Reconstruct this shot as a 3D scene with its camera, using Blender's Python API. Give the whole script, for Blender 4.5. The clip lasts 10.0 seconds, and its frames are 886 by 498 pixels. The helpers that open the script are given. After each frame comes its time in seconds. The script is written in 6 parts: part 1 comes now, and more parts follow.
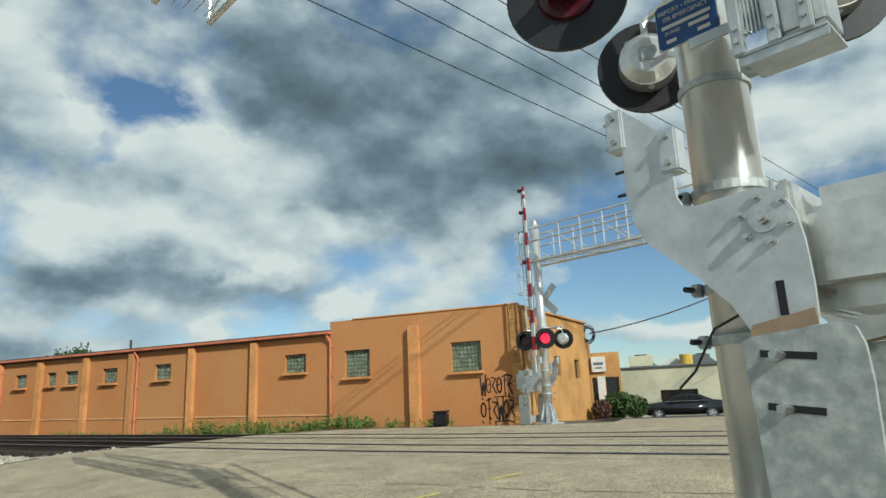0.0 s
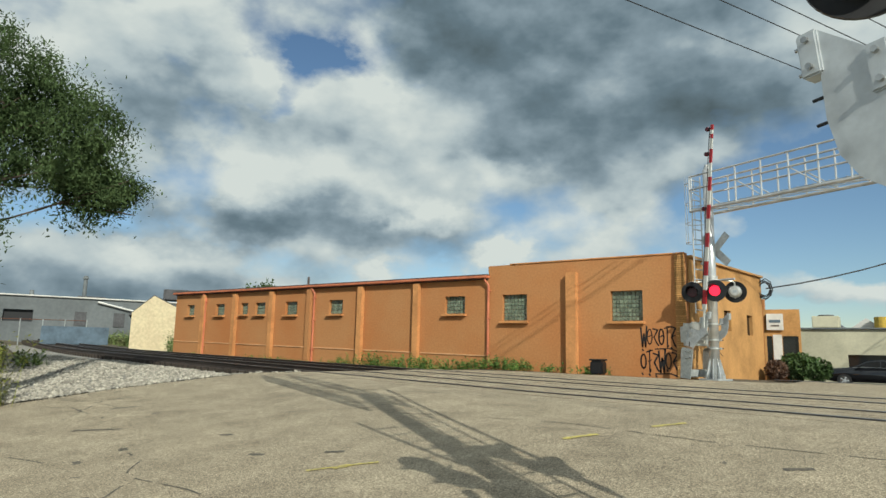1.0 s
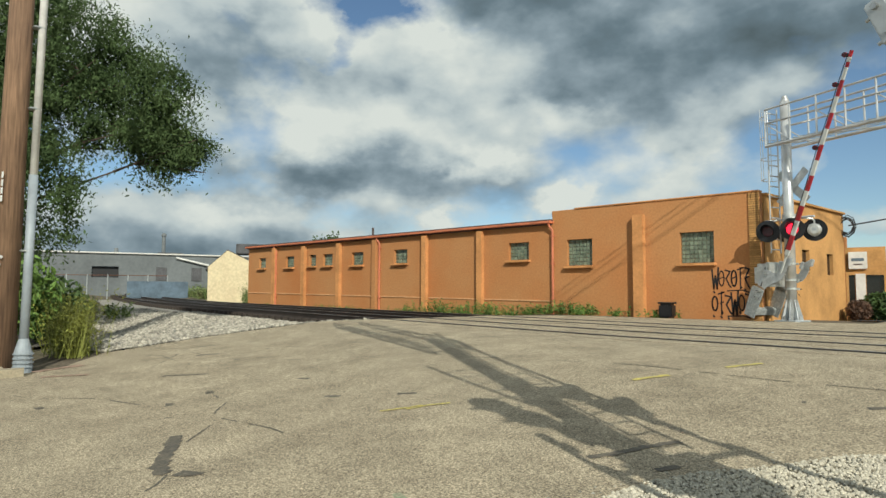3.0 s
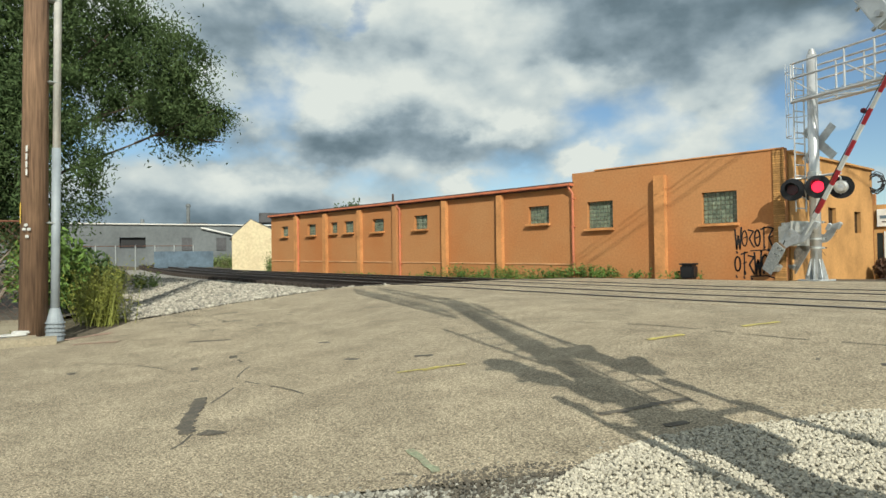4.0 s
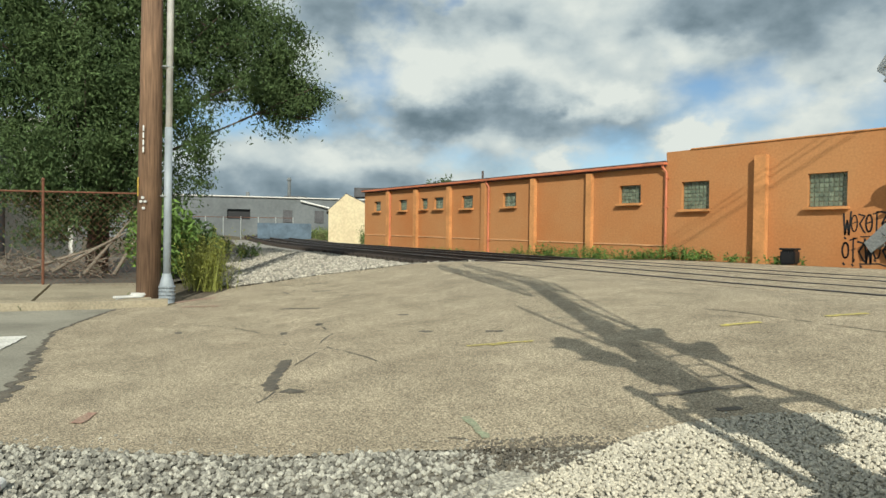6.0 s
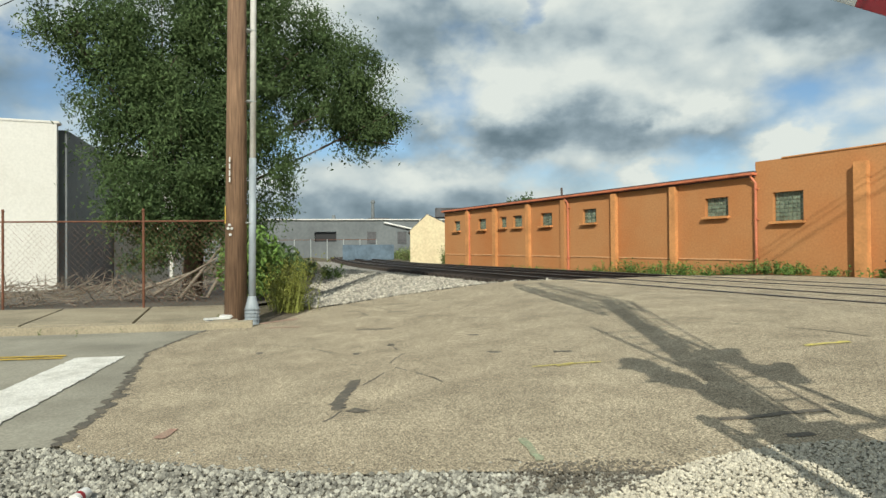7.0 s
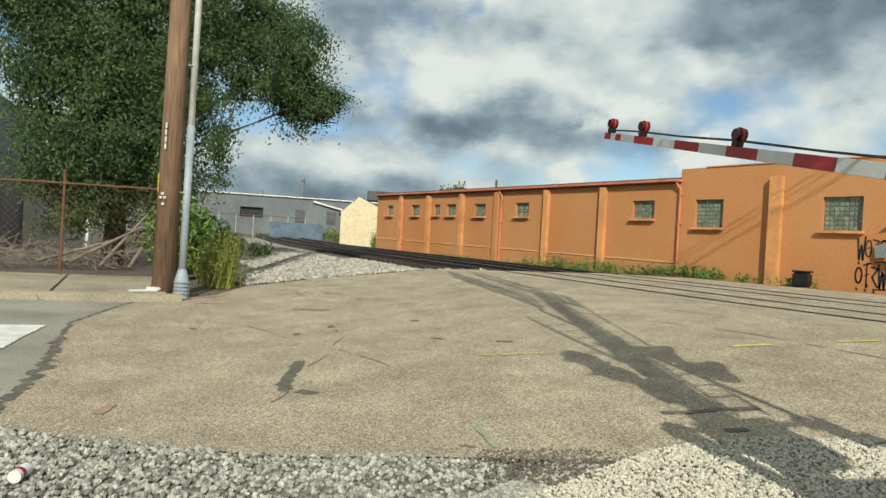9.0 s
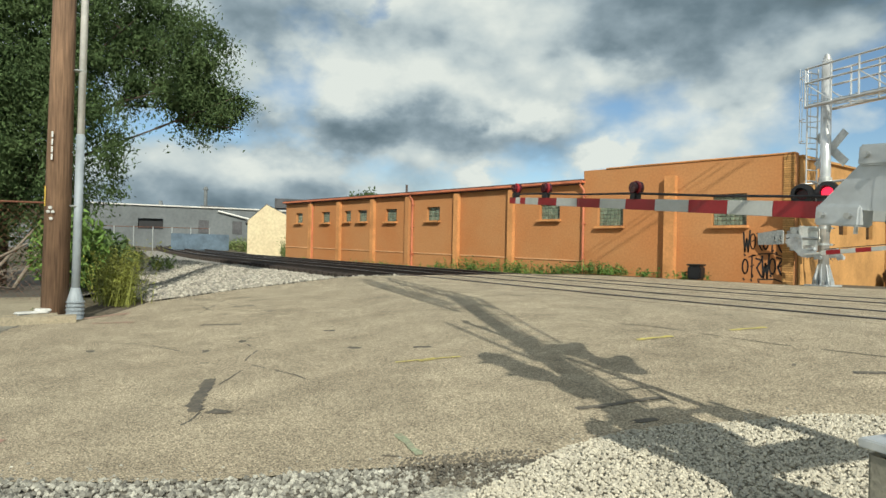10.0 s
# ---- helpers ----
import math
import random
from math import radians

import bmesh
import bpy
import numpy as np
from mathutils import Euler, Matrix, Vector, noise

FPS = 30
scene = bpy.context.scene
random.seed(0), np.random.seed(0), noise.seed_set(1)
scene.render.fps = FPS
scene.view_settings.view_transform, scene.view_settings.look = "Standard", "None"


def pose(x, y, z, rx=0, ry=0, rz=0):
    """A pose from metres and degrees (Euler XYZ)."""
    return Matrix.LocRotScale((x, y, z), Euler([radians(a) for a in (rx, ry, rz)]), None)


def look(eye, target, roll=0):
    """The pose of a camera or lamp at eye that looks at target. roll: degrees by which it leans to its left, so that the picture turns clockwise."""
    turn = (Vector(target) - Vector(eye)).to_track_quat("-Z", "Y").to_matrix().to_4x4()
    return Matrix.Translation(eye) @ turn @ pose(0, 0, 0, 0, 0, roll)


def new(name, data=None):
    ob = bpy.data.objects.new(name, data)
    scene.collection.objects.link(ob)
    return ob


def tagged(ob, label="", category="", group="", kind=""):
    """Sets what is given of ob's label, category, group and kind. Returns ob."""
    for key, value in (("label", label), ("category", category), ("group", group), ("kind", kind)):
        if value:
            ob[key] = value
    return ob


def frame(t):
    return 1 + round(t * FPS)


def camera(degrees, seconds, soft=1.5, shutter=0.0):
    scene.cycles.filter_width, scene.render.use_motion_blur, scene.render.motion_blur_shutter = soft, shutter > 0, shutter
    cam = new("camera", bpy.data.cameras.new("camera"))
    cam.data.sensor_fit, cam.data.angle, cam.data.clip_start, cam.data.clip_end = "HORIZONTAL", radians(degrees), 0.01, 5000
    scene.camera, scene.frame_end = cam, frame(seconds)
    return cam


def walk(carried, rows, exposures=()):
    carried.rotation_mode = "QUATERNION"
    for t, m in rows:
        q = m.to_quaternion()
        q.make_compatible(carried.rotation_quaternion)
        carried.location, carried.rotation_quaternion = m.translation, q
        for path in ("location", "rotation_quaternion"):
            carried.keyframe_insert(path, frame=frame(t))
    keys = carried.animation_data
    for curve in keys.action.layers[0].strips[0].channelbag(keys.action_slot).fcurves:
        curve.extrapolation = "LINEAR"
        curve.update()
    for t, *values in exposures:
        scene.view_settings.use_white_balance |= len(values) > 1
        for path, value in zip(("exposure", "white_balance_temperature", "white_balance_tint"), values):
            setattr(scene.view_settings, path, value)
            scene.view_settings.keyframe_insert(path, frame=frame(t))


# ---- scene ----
cam = camera(69.17, 10.0)
# seconds, eye x, y, z, yaw to the left of +y, pitch up, roll
PATH = [
    (0, -0.159, 0.059, 1.266, 21.92, 13.28, -2.47),
    (0.5, -0.193, 0.075, 1.200, 30.01, 7.37, -0.71),
    (1, -0.209, 0.068, 1.171, 36.21, 8.80, 1.29),
    (1.5, -0.205, 0.067, 1.186, 44.06, 8.03, -6.62),
    (2, -0.271, 0.097, 1.120, 51.09, 8.75, -4.01),
    (2.5, -0.240, 0.048, 1.156, 42.04, 4.17, -4.06),
    (2.7, -0.240, 0.044, 1.150, 40.57, 5.03, -0.35),
    (3.8, -0.179, 0.135, 1.108, 43.37, 1.27, -1.08),
    (4, -0.139, 0.081, 1.115, 43.69, 1.07, -0.75),
    (4.5, -0.098, 0.056, 1.119, 49.92, 0.40, -0.31),
    (5, -0.033, -0.062, 1.177, 54.89, -0.10, 1.29),
    (5.2, 0.047, -0.136, 1.135, 56.65, -0.77, 2.86),
    (6.3, 0.219, 0.178, 1.144, 50.87, -1.10, 0.18),
    (6.5, 0.255, 0.220, 1.147, 54.99, -0.57, -1.28),
    (7, 0.371, 0.194, 1.171, 59.30, 0.59, -0.45),
    (7.5, 0.299, 0.189, 1.165, 60.62, 0.44, 1.23),
    (8, 0.342, 0.165, 1.169, 58.45, -0.21, 1.78),
    (8.5, 0.236, 0.204, 1.152, 55.77, -1.86, 3.97),
    (9, 0.224, -0.039, 1.172, 52.76, -0.53, 3.19),
    (9.5, 0.193, -0.045, 1.178, 46.92, -0.96, 4.03),
    (10, 0.201, -0.050, 1.189, 44.96, 0.19, 1.21),
]


def aim(x, y, z, yaw, pitch, roll):
    a, b = radians(yaw), radians(pitch)
    ahead = Vector((-math.sin(a) * math.cos(b), math.cos(a) * math.cos(b), math.sin(b)))
    return look((x, y, z), Vector((x, y, z)) + 2 * ahead, roll)


walk(cam, [(t, aim(*row)) for t, *row in PATH], exposures=[(0, -0.26, 6050, -1), (0.5, -0.25, 6300, 2), (1.2, -0.31, 6300, 2), (2.2, -0.32, 6400, 3), (4.0, -0.13, 6450, 3), (10, -0.11, 6450, 3)])

# ---- light ----
SUN_AZ, SUN_EL = 126.0, 33.0  # degrees: clockwise from +y, and above the horizon
sun_data = bpy.data.lights.new("sun", "SUN")
sun_data.energy, sun_data.angle, sun_data.color = 4.95, radians(0.55), (1.0, 0.94, 0.84)
sun = new("sun", sun_data)
sa, se = radians(SUN_AZ), radians(SUN_EL)
sun.matrix_world = look((0, 0, 0), (-math.sin(sa) * math.cos(se), -math.cos(sa) * math.cos(se), -math.sin(se)))
world = bpy.data.worlds.new("world")
scene.world = world
world.use_nodes = True
wt = world.node_tree
wt.nodes.clear()


def wnode(kind, **kw):
    n = wt.nodes.new(kind)
    for k, v in kw.items():
        n.inputs[k].default_value = v
    return n


def wmath(op, a, b=0.0):
    n = wt.nodes.new("ShaderNodeMath")
    n.operation = op
    for i, v in enumerate((a, b)):
        if isinstance(v, (int, float)):
            n.inputs[i].default_value = v
        else:
            wt.links.new(v, n.inputs[i])
    return n.outputs[0]


def wramp(fac, stops):
    n = wt.nodes.new("ShaderNodeValToRGB")
    wt.links.new(fac, n.inputs[0])
    r = n.color_ramp
    r.elements[0].position, r.elements[0].color = stops[0][0], (*stops[0][1], 1)
    r.elements[1].position, r.elements[1].color = stops[-1][0], (*stops[-1][1], 1)
    for p, c in stops[1:-1]:
        r.elements.new(p).color = (*c, 1)
    return n.outputs[0]


# a blue sky with broken cumulus: noise on a flat cloud layer seen from below
w_sky = wt.nodes.new("ShaderNodeTexSky")
w_sky.sky_type, w_sky.sun_disc = "NISHITA", False
w_sky.air_density, w_sky.dust_density, w_sky.ozone_density = 1.0, 0.15, 3.0
w_sky.sun_elevation, w_sky.sun_rotation = radians(SUN_EL), radians(SUN_AZ)
w_tc = wt.nodes.new("ShaderNodeTexCoord")
w_sep = wt.nodes.new("ShaderNodeSeparateXYZ")
wt.links.new(w_tc.outputs["Generated"], w_sep.inputs[0])
w_up = wmath("MULTIPLY", w_sep.outputs[2], 1.55)
w_xyz = wt.nodes.new("ShaderNodeCombineXYZ")
wt.links.new(w_sep.outputs[0], w_xyz.inputs[0])
wt.links.new(w_sep.outputs[1], w_xyz.inputs[1])
wt.links.new(w_up, w_xyz.inputs[2])


def shifted(du, dv, dz=0.0):
    n = wt.nodes.new("ShaderNodeVectorMath")
    n.operation = "ADD"
    n.inputs[1].default_value = (du, dv, dz)
    wt.links.new(w_xyz.outputs[0], n.inputs[0])
    return n.outputs[0]


def cloud_noise(vec, scale, detail, rough, twist=0.0):
    n = wnode("ShaderNodeTexNoise", Scale=scale, Detail=detail, Roughness=rough, Distortion=twist)
    wt.links.new(vec, n.inputs["Vector"])
    return n.outputs[0]


def around(noise_out, k):
    return wmath("MULTIPLY", wmath("SUBTRACT", noise_out, 0.5), k)


# bearing to the left of +y and height over the horizon, in degrees, with billowing edges
w_warp_a = cloud_noise(shifted(3.1, 0.7, 1.9), 7.0, 6.0, 0.55)
w_warp_e = cloud_noise(shifted(0.4, 5.3, 2.7), 7.0, 6.0, 0.55)
w_az = wmath("MULTIPLY", wmath("ARCTAN2", wmath("MULTIPLY", w_sep.outputs[0], -1.0), w_sep.outputs[1]), 57.296)
w_az = wmath("ADD", w_az, around(w_warp_a, 15.0))
w_el = wmath("MULTIPLY", wmath("ARCSINE", w_sep.outputs[2]), 57.296)
w_el = wmath("ADD", w_el, around(w_warp_e, 7.0))


def heap(base, swellings):
    """Adds soft swellings: bearing, height, half-width, half-height, strength."""
    for a, e, ra, re, k in swellings:
        u = wmath("MULTIPLY", wmath("SUBTRACT", w_az, a), 1.0 / ra)
        v = wmath("MULTIPLY", wmath("SUBTRACT", w_el, e), 1.0 / re)
        r2 = wmath("ADD", wmath("MULTIPLY", u, u), wmath("MULTIPLY", v, v))
        base = wmath("ADD", base, wmath("MULTIPLY", wmath("POWER", 2.718, wmath("MULTIPLY", r2, -1.0)), k))
    return base


COVER = [(48.5, 23.3, 4.4, 2.3, -0.3), (52.7, 20.9, 2.2, 1.2, -0.2), (2.0, 10.0, 11.0, 6.0, -0.4), (-9.0, 14.0, 9.0, 6.0, -0.22), (94.0, 15.8, 4.0, 1.4, -0.2), (31.0, 8.6, 2.6, 0.9, 0.2), (41.6, 6.9, 2.2, 0.8, 0.2),
         (60.0, 7.2, 5.0, 1.1, 0.16), (3.0, 5.2, 7.0, 1.1, 0.42), (-12.0, 18.7, 7.0, 1.0, 0.3), (50.0, 10.3, 11.0, 2.4, 0.2), (25.0, 24.0, 18.0, 9.0, 0.3), (52.0, 14.5, 13.0, 3.0, 0.18), (58.0, 24.0, 6.0, 4.0, 0.12), (62.0, 4.0, 18.0, 2.4, 0.25), (66.0, 9.2, 8.0, 1.6, -0.14)]
SHADED = [(27.0, 26.5, 13.0, 7.0, 0.42), (14.0, 20.0, 9.0, 4.0, 0.3), (36.0, 30.5, 7.0, 4.5, 0.22), (51.0, 10.4, 9.5, 1.9, 0.44), (62.0, 11.4, 5.0, 1.3, 0.15), (60.5, 19.8, 5.5, 2.6, 0.3), (28.0, 18.2, 7.0, 1.6, 0.14),
          (16.0, 13.2, 6.0, 1.4, 0.16), (34.0, 10.2, 4.5, 1.1, 0.2), (93.0, 13.0, 7.0, 2.0, 0.22), (62.0, 3.8, 18.0, 2.2, 0.32), (66.0, 8.6, 9.0, 2.2, 0.24)]
SUNLIT = [(54.5, 14.6, 6.5, 2.2, -0.3), (46.0, 15.4, 5.0, 1.7, -0.24), (39.8, 12.1, 2.3, 1.9, -0.42), (44.2, 24.6, 2.0, 2.8, -0.34), (33.0, 15.8, 5.0, 1.5, -0.2), (31.0, 8.7, 2.6, 0.9, -0.36), (41.6, 7.0, 2.2, 0.8, -0.3),
          (60.5, 7.4, 4.0, 0.9, -0.22), (3.0, 5.6, 7.0, 1.1, -0.3), (22.0, 11.4, 5.0, 1.4, -0.2), (57.0, 27.5, 8.0, 3.0, -0.2), (-12.0, 18.8, 6.0, 1.0, -0.2)]
w_n1 = cloud_noise(w_xyz.outputs[0], 4.6, 9.0, 0.5)
w_n2 = cloud_noise(shifted(0.012, -0.012, 0.055), 4.6, 5.0, 0.5)
w_deep = cloud_noise(shifted(0.35, 0.25, 5.1), 3.4, 3.0, 0.5)
w_puff = cloud_noise(shifted(1.7, 0.4, 2.2), 17.0, 6.0, 0.5)
w_low = wmath("MAXIMUM", wmath("SUBTRACT", 9.0, w_el), 0.0)
w_cover = heap(wmath("ADD", around(w_n1, 1.0), 0.57), COVER)
w_cover = wmath("SUBTRACT", w_cover, wmath("MULTIPLY", w_low, 0.016))
w_mask = wramp(w_cover, [(0.42, (0, 0, 0)), (0.48, (0.4, 0.4, 0.4)), (0.585, (1, 1, 1))])
w_lit = wmath("MULTIPLY", wmath("SUBTRACT", w_n1, w_n2), 1.35)
w_tone = heap(heap(wmath("ADD", around(w_deep, 0.28), 0.39), SHADED), SUNLIT)
w_tone = wmath("ADD", wmath("SUBTRACT", w_tone, w_lit), wmath("ADD", around(w_puff, 0.24), around(w_n1, 0.1)))
w_col = wramp(w_tone, [(0.2, (1.0, 1.02, 0.98)), (0.42, (0.7, 0.77, 0.8)), (0.6, (0.385, 0.47, 0.54)), (0.78, (0.21, 0.28, 0.335)), (1.0, (0.125, 0.165, 0.185))])
w_bg_sky = wt.nodes.new("ShaderNodeBackground")
w_bg_sky.inputs[1].default_value = 0.11
w_bg_cloud = wt.nodes.new("ShaderNodeBackground")
w_bg_cloud.inputs[1].default_value = 0.84
w_mix = wt.nodes.new("ShaderNodeMixShader")
w_out = wt.nodes.new("ShaderNodeOutputWorld")
wt.links.new(w_sky.outputs[0], w_bg_sky.inputs[0])
wt.links.new(w_col, w_bg_cloud.inputs[0])
wt.links.new(w_mask, w_mix.inputs[0])
wt.links.new(w_bg_sky.outputs[0], w_mix.inputs[1])
wt.links.new(w_bg_cloud.outputs[0], w_mix.inputs[2])
wt.links.new(w_mix.outputs[0], w_out.inputs[0])


# ---- materials ----
def mat(name, base, rough=0.7, metal=0.0, vary=0.25, grain=40.0, blotch=1.2, bump=0.3, second=None, spec=0.5, depth=0.01):
    """A surface with fine grain and larger stains. second: the colour of the stains."""
    m = bpy.data.materials.new(name)
    m.use_nodes = True
    nt = m.node_tree
    bsdf = nt.nodes["Principled BSDF"]
    bsdf.inputs["Roughness"].default_value, bsdf.inputs["Metallic"].default_value = rough, metal
    bsdf.inputs["Specular IOR Level"].default_value = spec
    tc = nt.nodes.new("ShaderNodeNewGeometry")
    n1, n2 = nt.nodes.new("ShaderNodeTexNoise"), nt.nodes.new("ShaderNodeTexNoise")
    n1.inputs["Scale"].default_value, n2.inputs["Scale"].default_value = grain, blotch
    n1.inputs["Detail"].default_value, n2.inputs["Detail"].default_value = 5.0, 6.0
    n2.inputs["Roughness"].default_value = 0.62
    for n in (n1, n2):
        nt.links.new(tc.outputs["Position"], n.inputs["Vector"])
    second = second or tuple(c * 0.62 for c in base)
    mix = nt.nodes.new("ShaderNodeMix")
    mix.data_type = "RGBA"
    mix.inputs["A"].default_value, mix.inputs["B"].default_value = (*base, 1), (*second, 1)
    mr = nt.nodes.new("ShaderNodeMapRange")
    mr.inputs["From Min"].default_value, mr.inputs["From Max"].default_value = 0.42, 0.72
    nt.links.new(n2.outputs[0], mr.inputs[0])
    nt.links.new(mr.outputs[0], mix.inputs["Factor"])
    hsv = nt.nodes.new("ShaderNodeHueSaturation")
    val = nt.nodes.new("ShaderNodeMapRange")
    val.inputs["From Min"].default_value, val.inputs["From Max"].default_value = 0.3, 0.7
    val.inputs["To Min"].default_value, val.inputs["To Max"].default_value = 1 - vary, 1 + vary
    nt.links.new(n1.outputs[0], val.inputs[0])
    nt.links.new(val.outputs[0], hsv.inputs["Value"])
    nt.links.new(mix.outputs["Result"], hsv.inputs["Color"])
    nt.links.new(hsv.outputs[0], bsdf.inputs["Base Color"])
    if bump:
        b = nt.nodes.new("ShaderNodeBump")
        b.inputs["Strength"].default_value, b.inputs["Distance"].default_value = bump, depth
        nt.links.new(n1.outputs[0], b.inputs["Height"])
        nt.links.new(b.outputs[0], bsdf.inputs["Normal"])
    return m


def by_piece(m, low=0.7, high=1.2, island=True):
    """Vary the lightness from piece to piece."""
    nt = m.node_tree
    hsv = next(n for n in nt.nodes if n.type == "HUE_SAT")
    src = hsv.inputs["Value"].links[0].from_socket
    rnd = nt.nodes.new("ShaderNodeNewGeometry").outputs["Random Per Island"] if island else nt.nodes.new("ShaderNodeObjectInfo").outputs["Random"]
    r = nt.nodes.new("ShaderNodeMapRange")
    r.inputs["To Min"].default_value, r.inputs["To Max"].default_value = low, high
    mul = nt.nodes.new("ShaderNodeMath")
    mul.operation = "MULTIPLY"
    nt.links.new(rnd, r.inputs[0])
    nt.links.new(r.outputs[0], mul.inputs[0])
    nt.links.new(src, mul.inputs[1])
    nt.links.new(mul.outputs[0], hsv.inputs["Value"])
    return m


def aggregate(m, scale=140.0, bright=1.5, mid=5.0):
    """Pale stone specks and mottling, as worn asphalt shows them."""
    nt = m.node_tree
    hsv = next(n for n in nt.nodes if n.type == "HUE_SAT")
    geo = nt.nodes.new("ShaderNodeNewGeometry")
    vor = nt.nodes.new("ShaderNodeTexVoronoi")
    vor.inputs["Scale"].default_value = scale
    nz = nt.nodes.new("ShaderNodeTexNoise")
    nz.inputs["Scale"].default_value, nz.inputs["Detail"].default_value, nz.inputs["Roughness"].default_value = mid, 8.0, 0.7
    nt.links.new(geo.outputs["Position"], vor.inputs["Vector"])
    nt.links.new(geo.outputs["Position"], nz.inputs["Vector"])
    sep = nt.nodes.new("ShaderNodeSeparateColor")
    nt.links.new(vor.outputs["Color"], sep.inputs[0])
    r1, r2 = nt.nodes.new("ShaderNodeMapRange"), nt.nodes.new("ShaderNodeMapRange")
    for r, lo, hi, a, b in ((r1, 0.0, 1.0, 0.62, bright), (r2, 0.3, 0.7, 0.74, 1.22)):
        r.inputs["From Min"].default_value, r.inputs["From Max"].default_value = lo, hi
        r.inputs["To Min"].default_value, r.inputs["To Max"].default_value = a, b
    nt.links.new(sep.outputs[0], r1.inputs[0])
    nt.links.new(nz.outputs[0], r2.inputs[0])
    src = hsv.inputs["Value"].links[0].from_socket
    for r in (r1, r2):
        mul = nt.nodes.new("ShaderNodeMath")
        mul.operation = "MULTIPLY"
        nt.links.new(src, mul.inputs[0])
        nt.links.new(r.outputs[0], mul.inputs[1])
        src = mul.outputs[0]
    nt.links.new(src, hsv.inputs["Value"])
    return m


def glow(name, colour, strength, base=(0.3, 0.01, 0.01)):
    m = mat(name, base, 0.25, vary=0.05, bump=0)
    b = m.node_tree.nodes["Principled BSDF"]
    b.inputs["Emission Color"].default_value, b.inputs["Emission Strength"].default_value = (*colour, 1), strength
    return m


M_ASPHALT = aggregate(mat("worn_asphalt", (0.312, 0.262, 0.185), 0.95, vary=0.5, grain=80, blotch=0.45, bump=1.0, second=(0.265, 0.22, 0.155), spec=0.2), 95.0, 1.85, 1.6)
M_ASPHALT_DARK = mat("dark_asphalt", (0.07, 0.068, 0.066), 0.9, vary=0.3, grain=60, blotch=0.7, bump=0.5, spec=0.25)
M_PATCH = mat("tar_patch", (0.1, 0.088, 0.07), 0.85, vary=0.35, grain=50, blotch=9, bump=0.5, second=(0.17, 0.145, 0.105))
M_GROOVE_SHADE = mat("flangeway_shadow", (0.022, 0.019, 0.016), 0.95, vary=0.3, grain=30, bump=0.3)
M_CONCRETE = mat("road_concrete", (0.32, 0.3, 0.24), 0.9, vary=0.2, grain=45, blotch=0.6, bump=0.4, spec=0.25)
M_WALKWAY = mat("pavement_concrete", (0.36, 0.31, 0.22), 0.92, vary=0.2, grain=30, blotch=0.8, bump=0.4, spec=0.2)
M_DIRT = mat("bare_earth", (0.14, 0.115, 0.085), 0.95, vary=0.4, grain=12, blotch=0.3, bump=0.8, second=(0.09, 0.085, 0.045), spec=0.15)
M_GRAVEL = by_piece(mat("pale_gravel", (0.53, 0.485, 0.385), 0.9, vary=0.2, grain=60, blotch=9, bump=0.3, second=(0.52, 0.48, 0.39)), 0.72, 1.18)
M_ROADSTONE = by_piece(mat("grey_roadside_stone", (0.37, 0.355, 0.3), 0.92, vary=0.25, grain=50, blotch=6, bump=0.3), 0.4, 1.35)
M_BALLAST = by_piece(mat("ballast_stone", (0.43, 0.395, 0.325), 0.92, vary=0.25, grain=50, blotch=6, bump=0.3), 0.5, 1.3)
M_RAIL = mat("rusty_rail", (0.055, 0.04, 0.032), 0.6, 0.3, vary=0.3, grain=30, bump=0.3)
M_RAIL_HEAD = mat("polished_rail_head", (0.3, 0.28, 0.26), 0.35, 0.9, vary=0.15, grain=40, bump=0.1)
M_TIE = mat("creosote_tie", (0.05, 0.038, 0.03), 0.9, vary=0.4, grain=25, blotch=3, bump=0.6)
M_ORANGE = mat("orange_masonry_paint", (0.475, 0.23, 0.094), 0.85, vary=0.1, grain=14, blotch=0.28, bump=0.2, second=(0.46, 0.182, 0.064), spec=0.25)
M_PEACH = mat("pale_peach_paint", (0.72, 0.4, 0.2), 0.8, vary=0.15, grain=12, blotch=1, bump=0.15, spec=0.25)
M_ORANGE_TRIM = mat("peach_trim_paint", (0.64, 0.30, 0.115), 0.8, vary=0.08, grain=12, blotch=1, bump=0.15, spec=0.25)
M_PIPE = mat("salmon_pipe_paint", (0.62, 0.2, 0.1), 0.6, vary=0.1, grain=20, bump=0.1)
M_TAN = mat("tan_brick_paint", (0.56, 0.3, 0.11), 0.85, vary=0.1, grain=14, blotch=0.8, bump=0.2, spec=0.25)
M_BRICK = by_piece(mat("tan_brick", (0.62, 0.34, 0.12), 0.85, vary=0.15, grain=40, blotch=4, bump=0.3), 0.72, 1.15, False)
M_ROOF = mat("roof_edge", (0.12, 0.09, 0.08), 0.8, vary=0.3, grain=12, bump=0.3)
M_GLASSBLOCK = by_piece(mat("glass_block", (0.2, 0.235, 0.17), 0.12, vary=0.25, grain=30, blotch=6, bump=0.5, second=(0.12, 0.16, 0.12)), 0.7, 1.25, False)
M_MORTAR = mat("pale_mortar", (0.46, 0.46, 0.36), 0.85, vary=0.12, grain=40, bump=0.2)
M_DARKGLASS = mat("dark_glass", (0.015, 0.017, 0.02), 0.06, vary=0.1, grain=3, bump=0)
M_GALV = mat("galvanised_steel", (0.6, 0.625, 0.635), 0.42, 0.4, vary=0.1, grain=14, blotch=5, bump=0.06, second=(0.43, 0.45, 0.46))
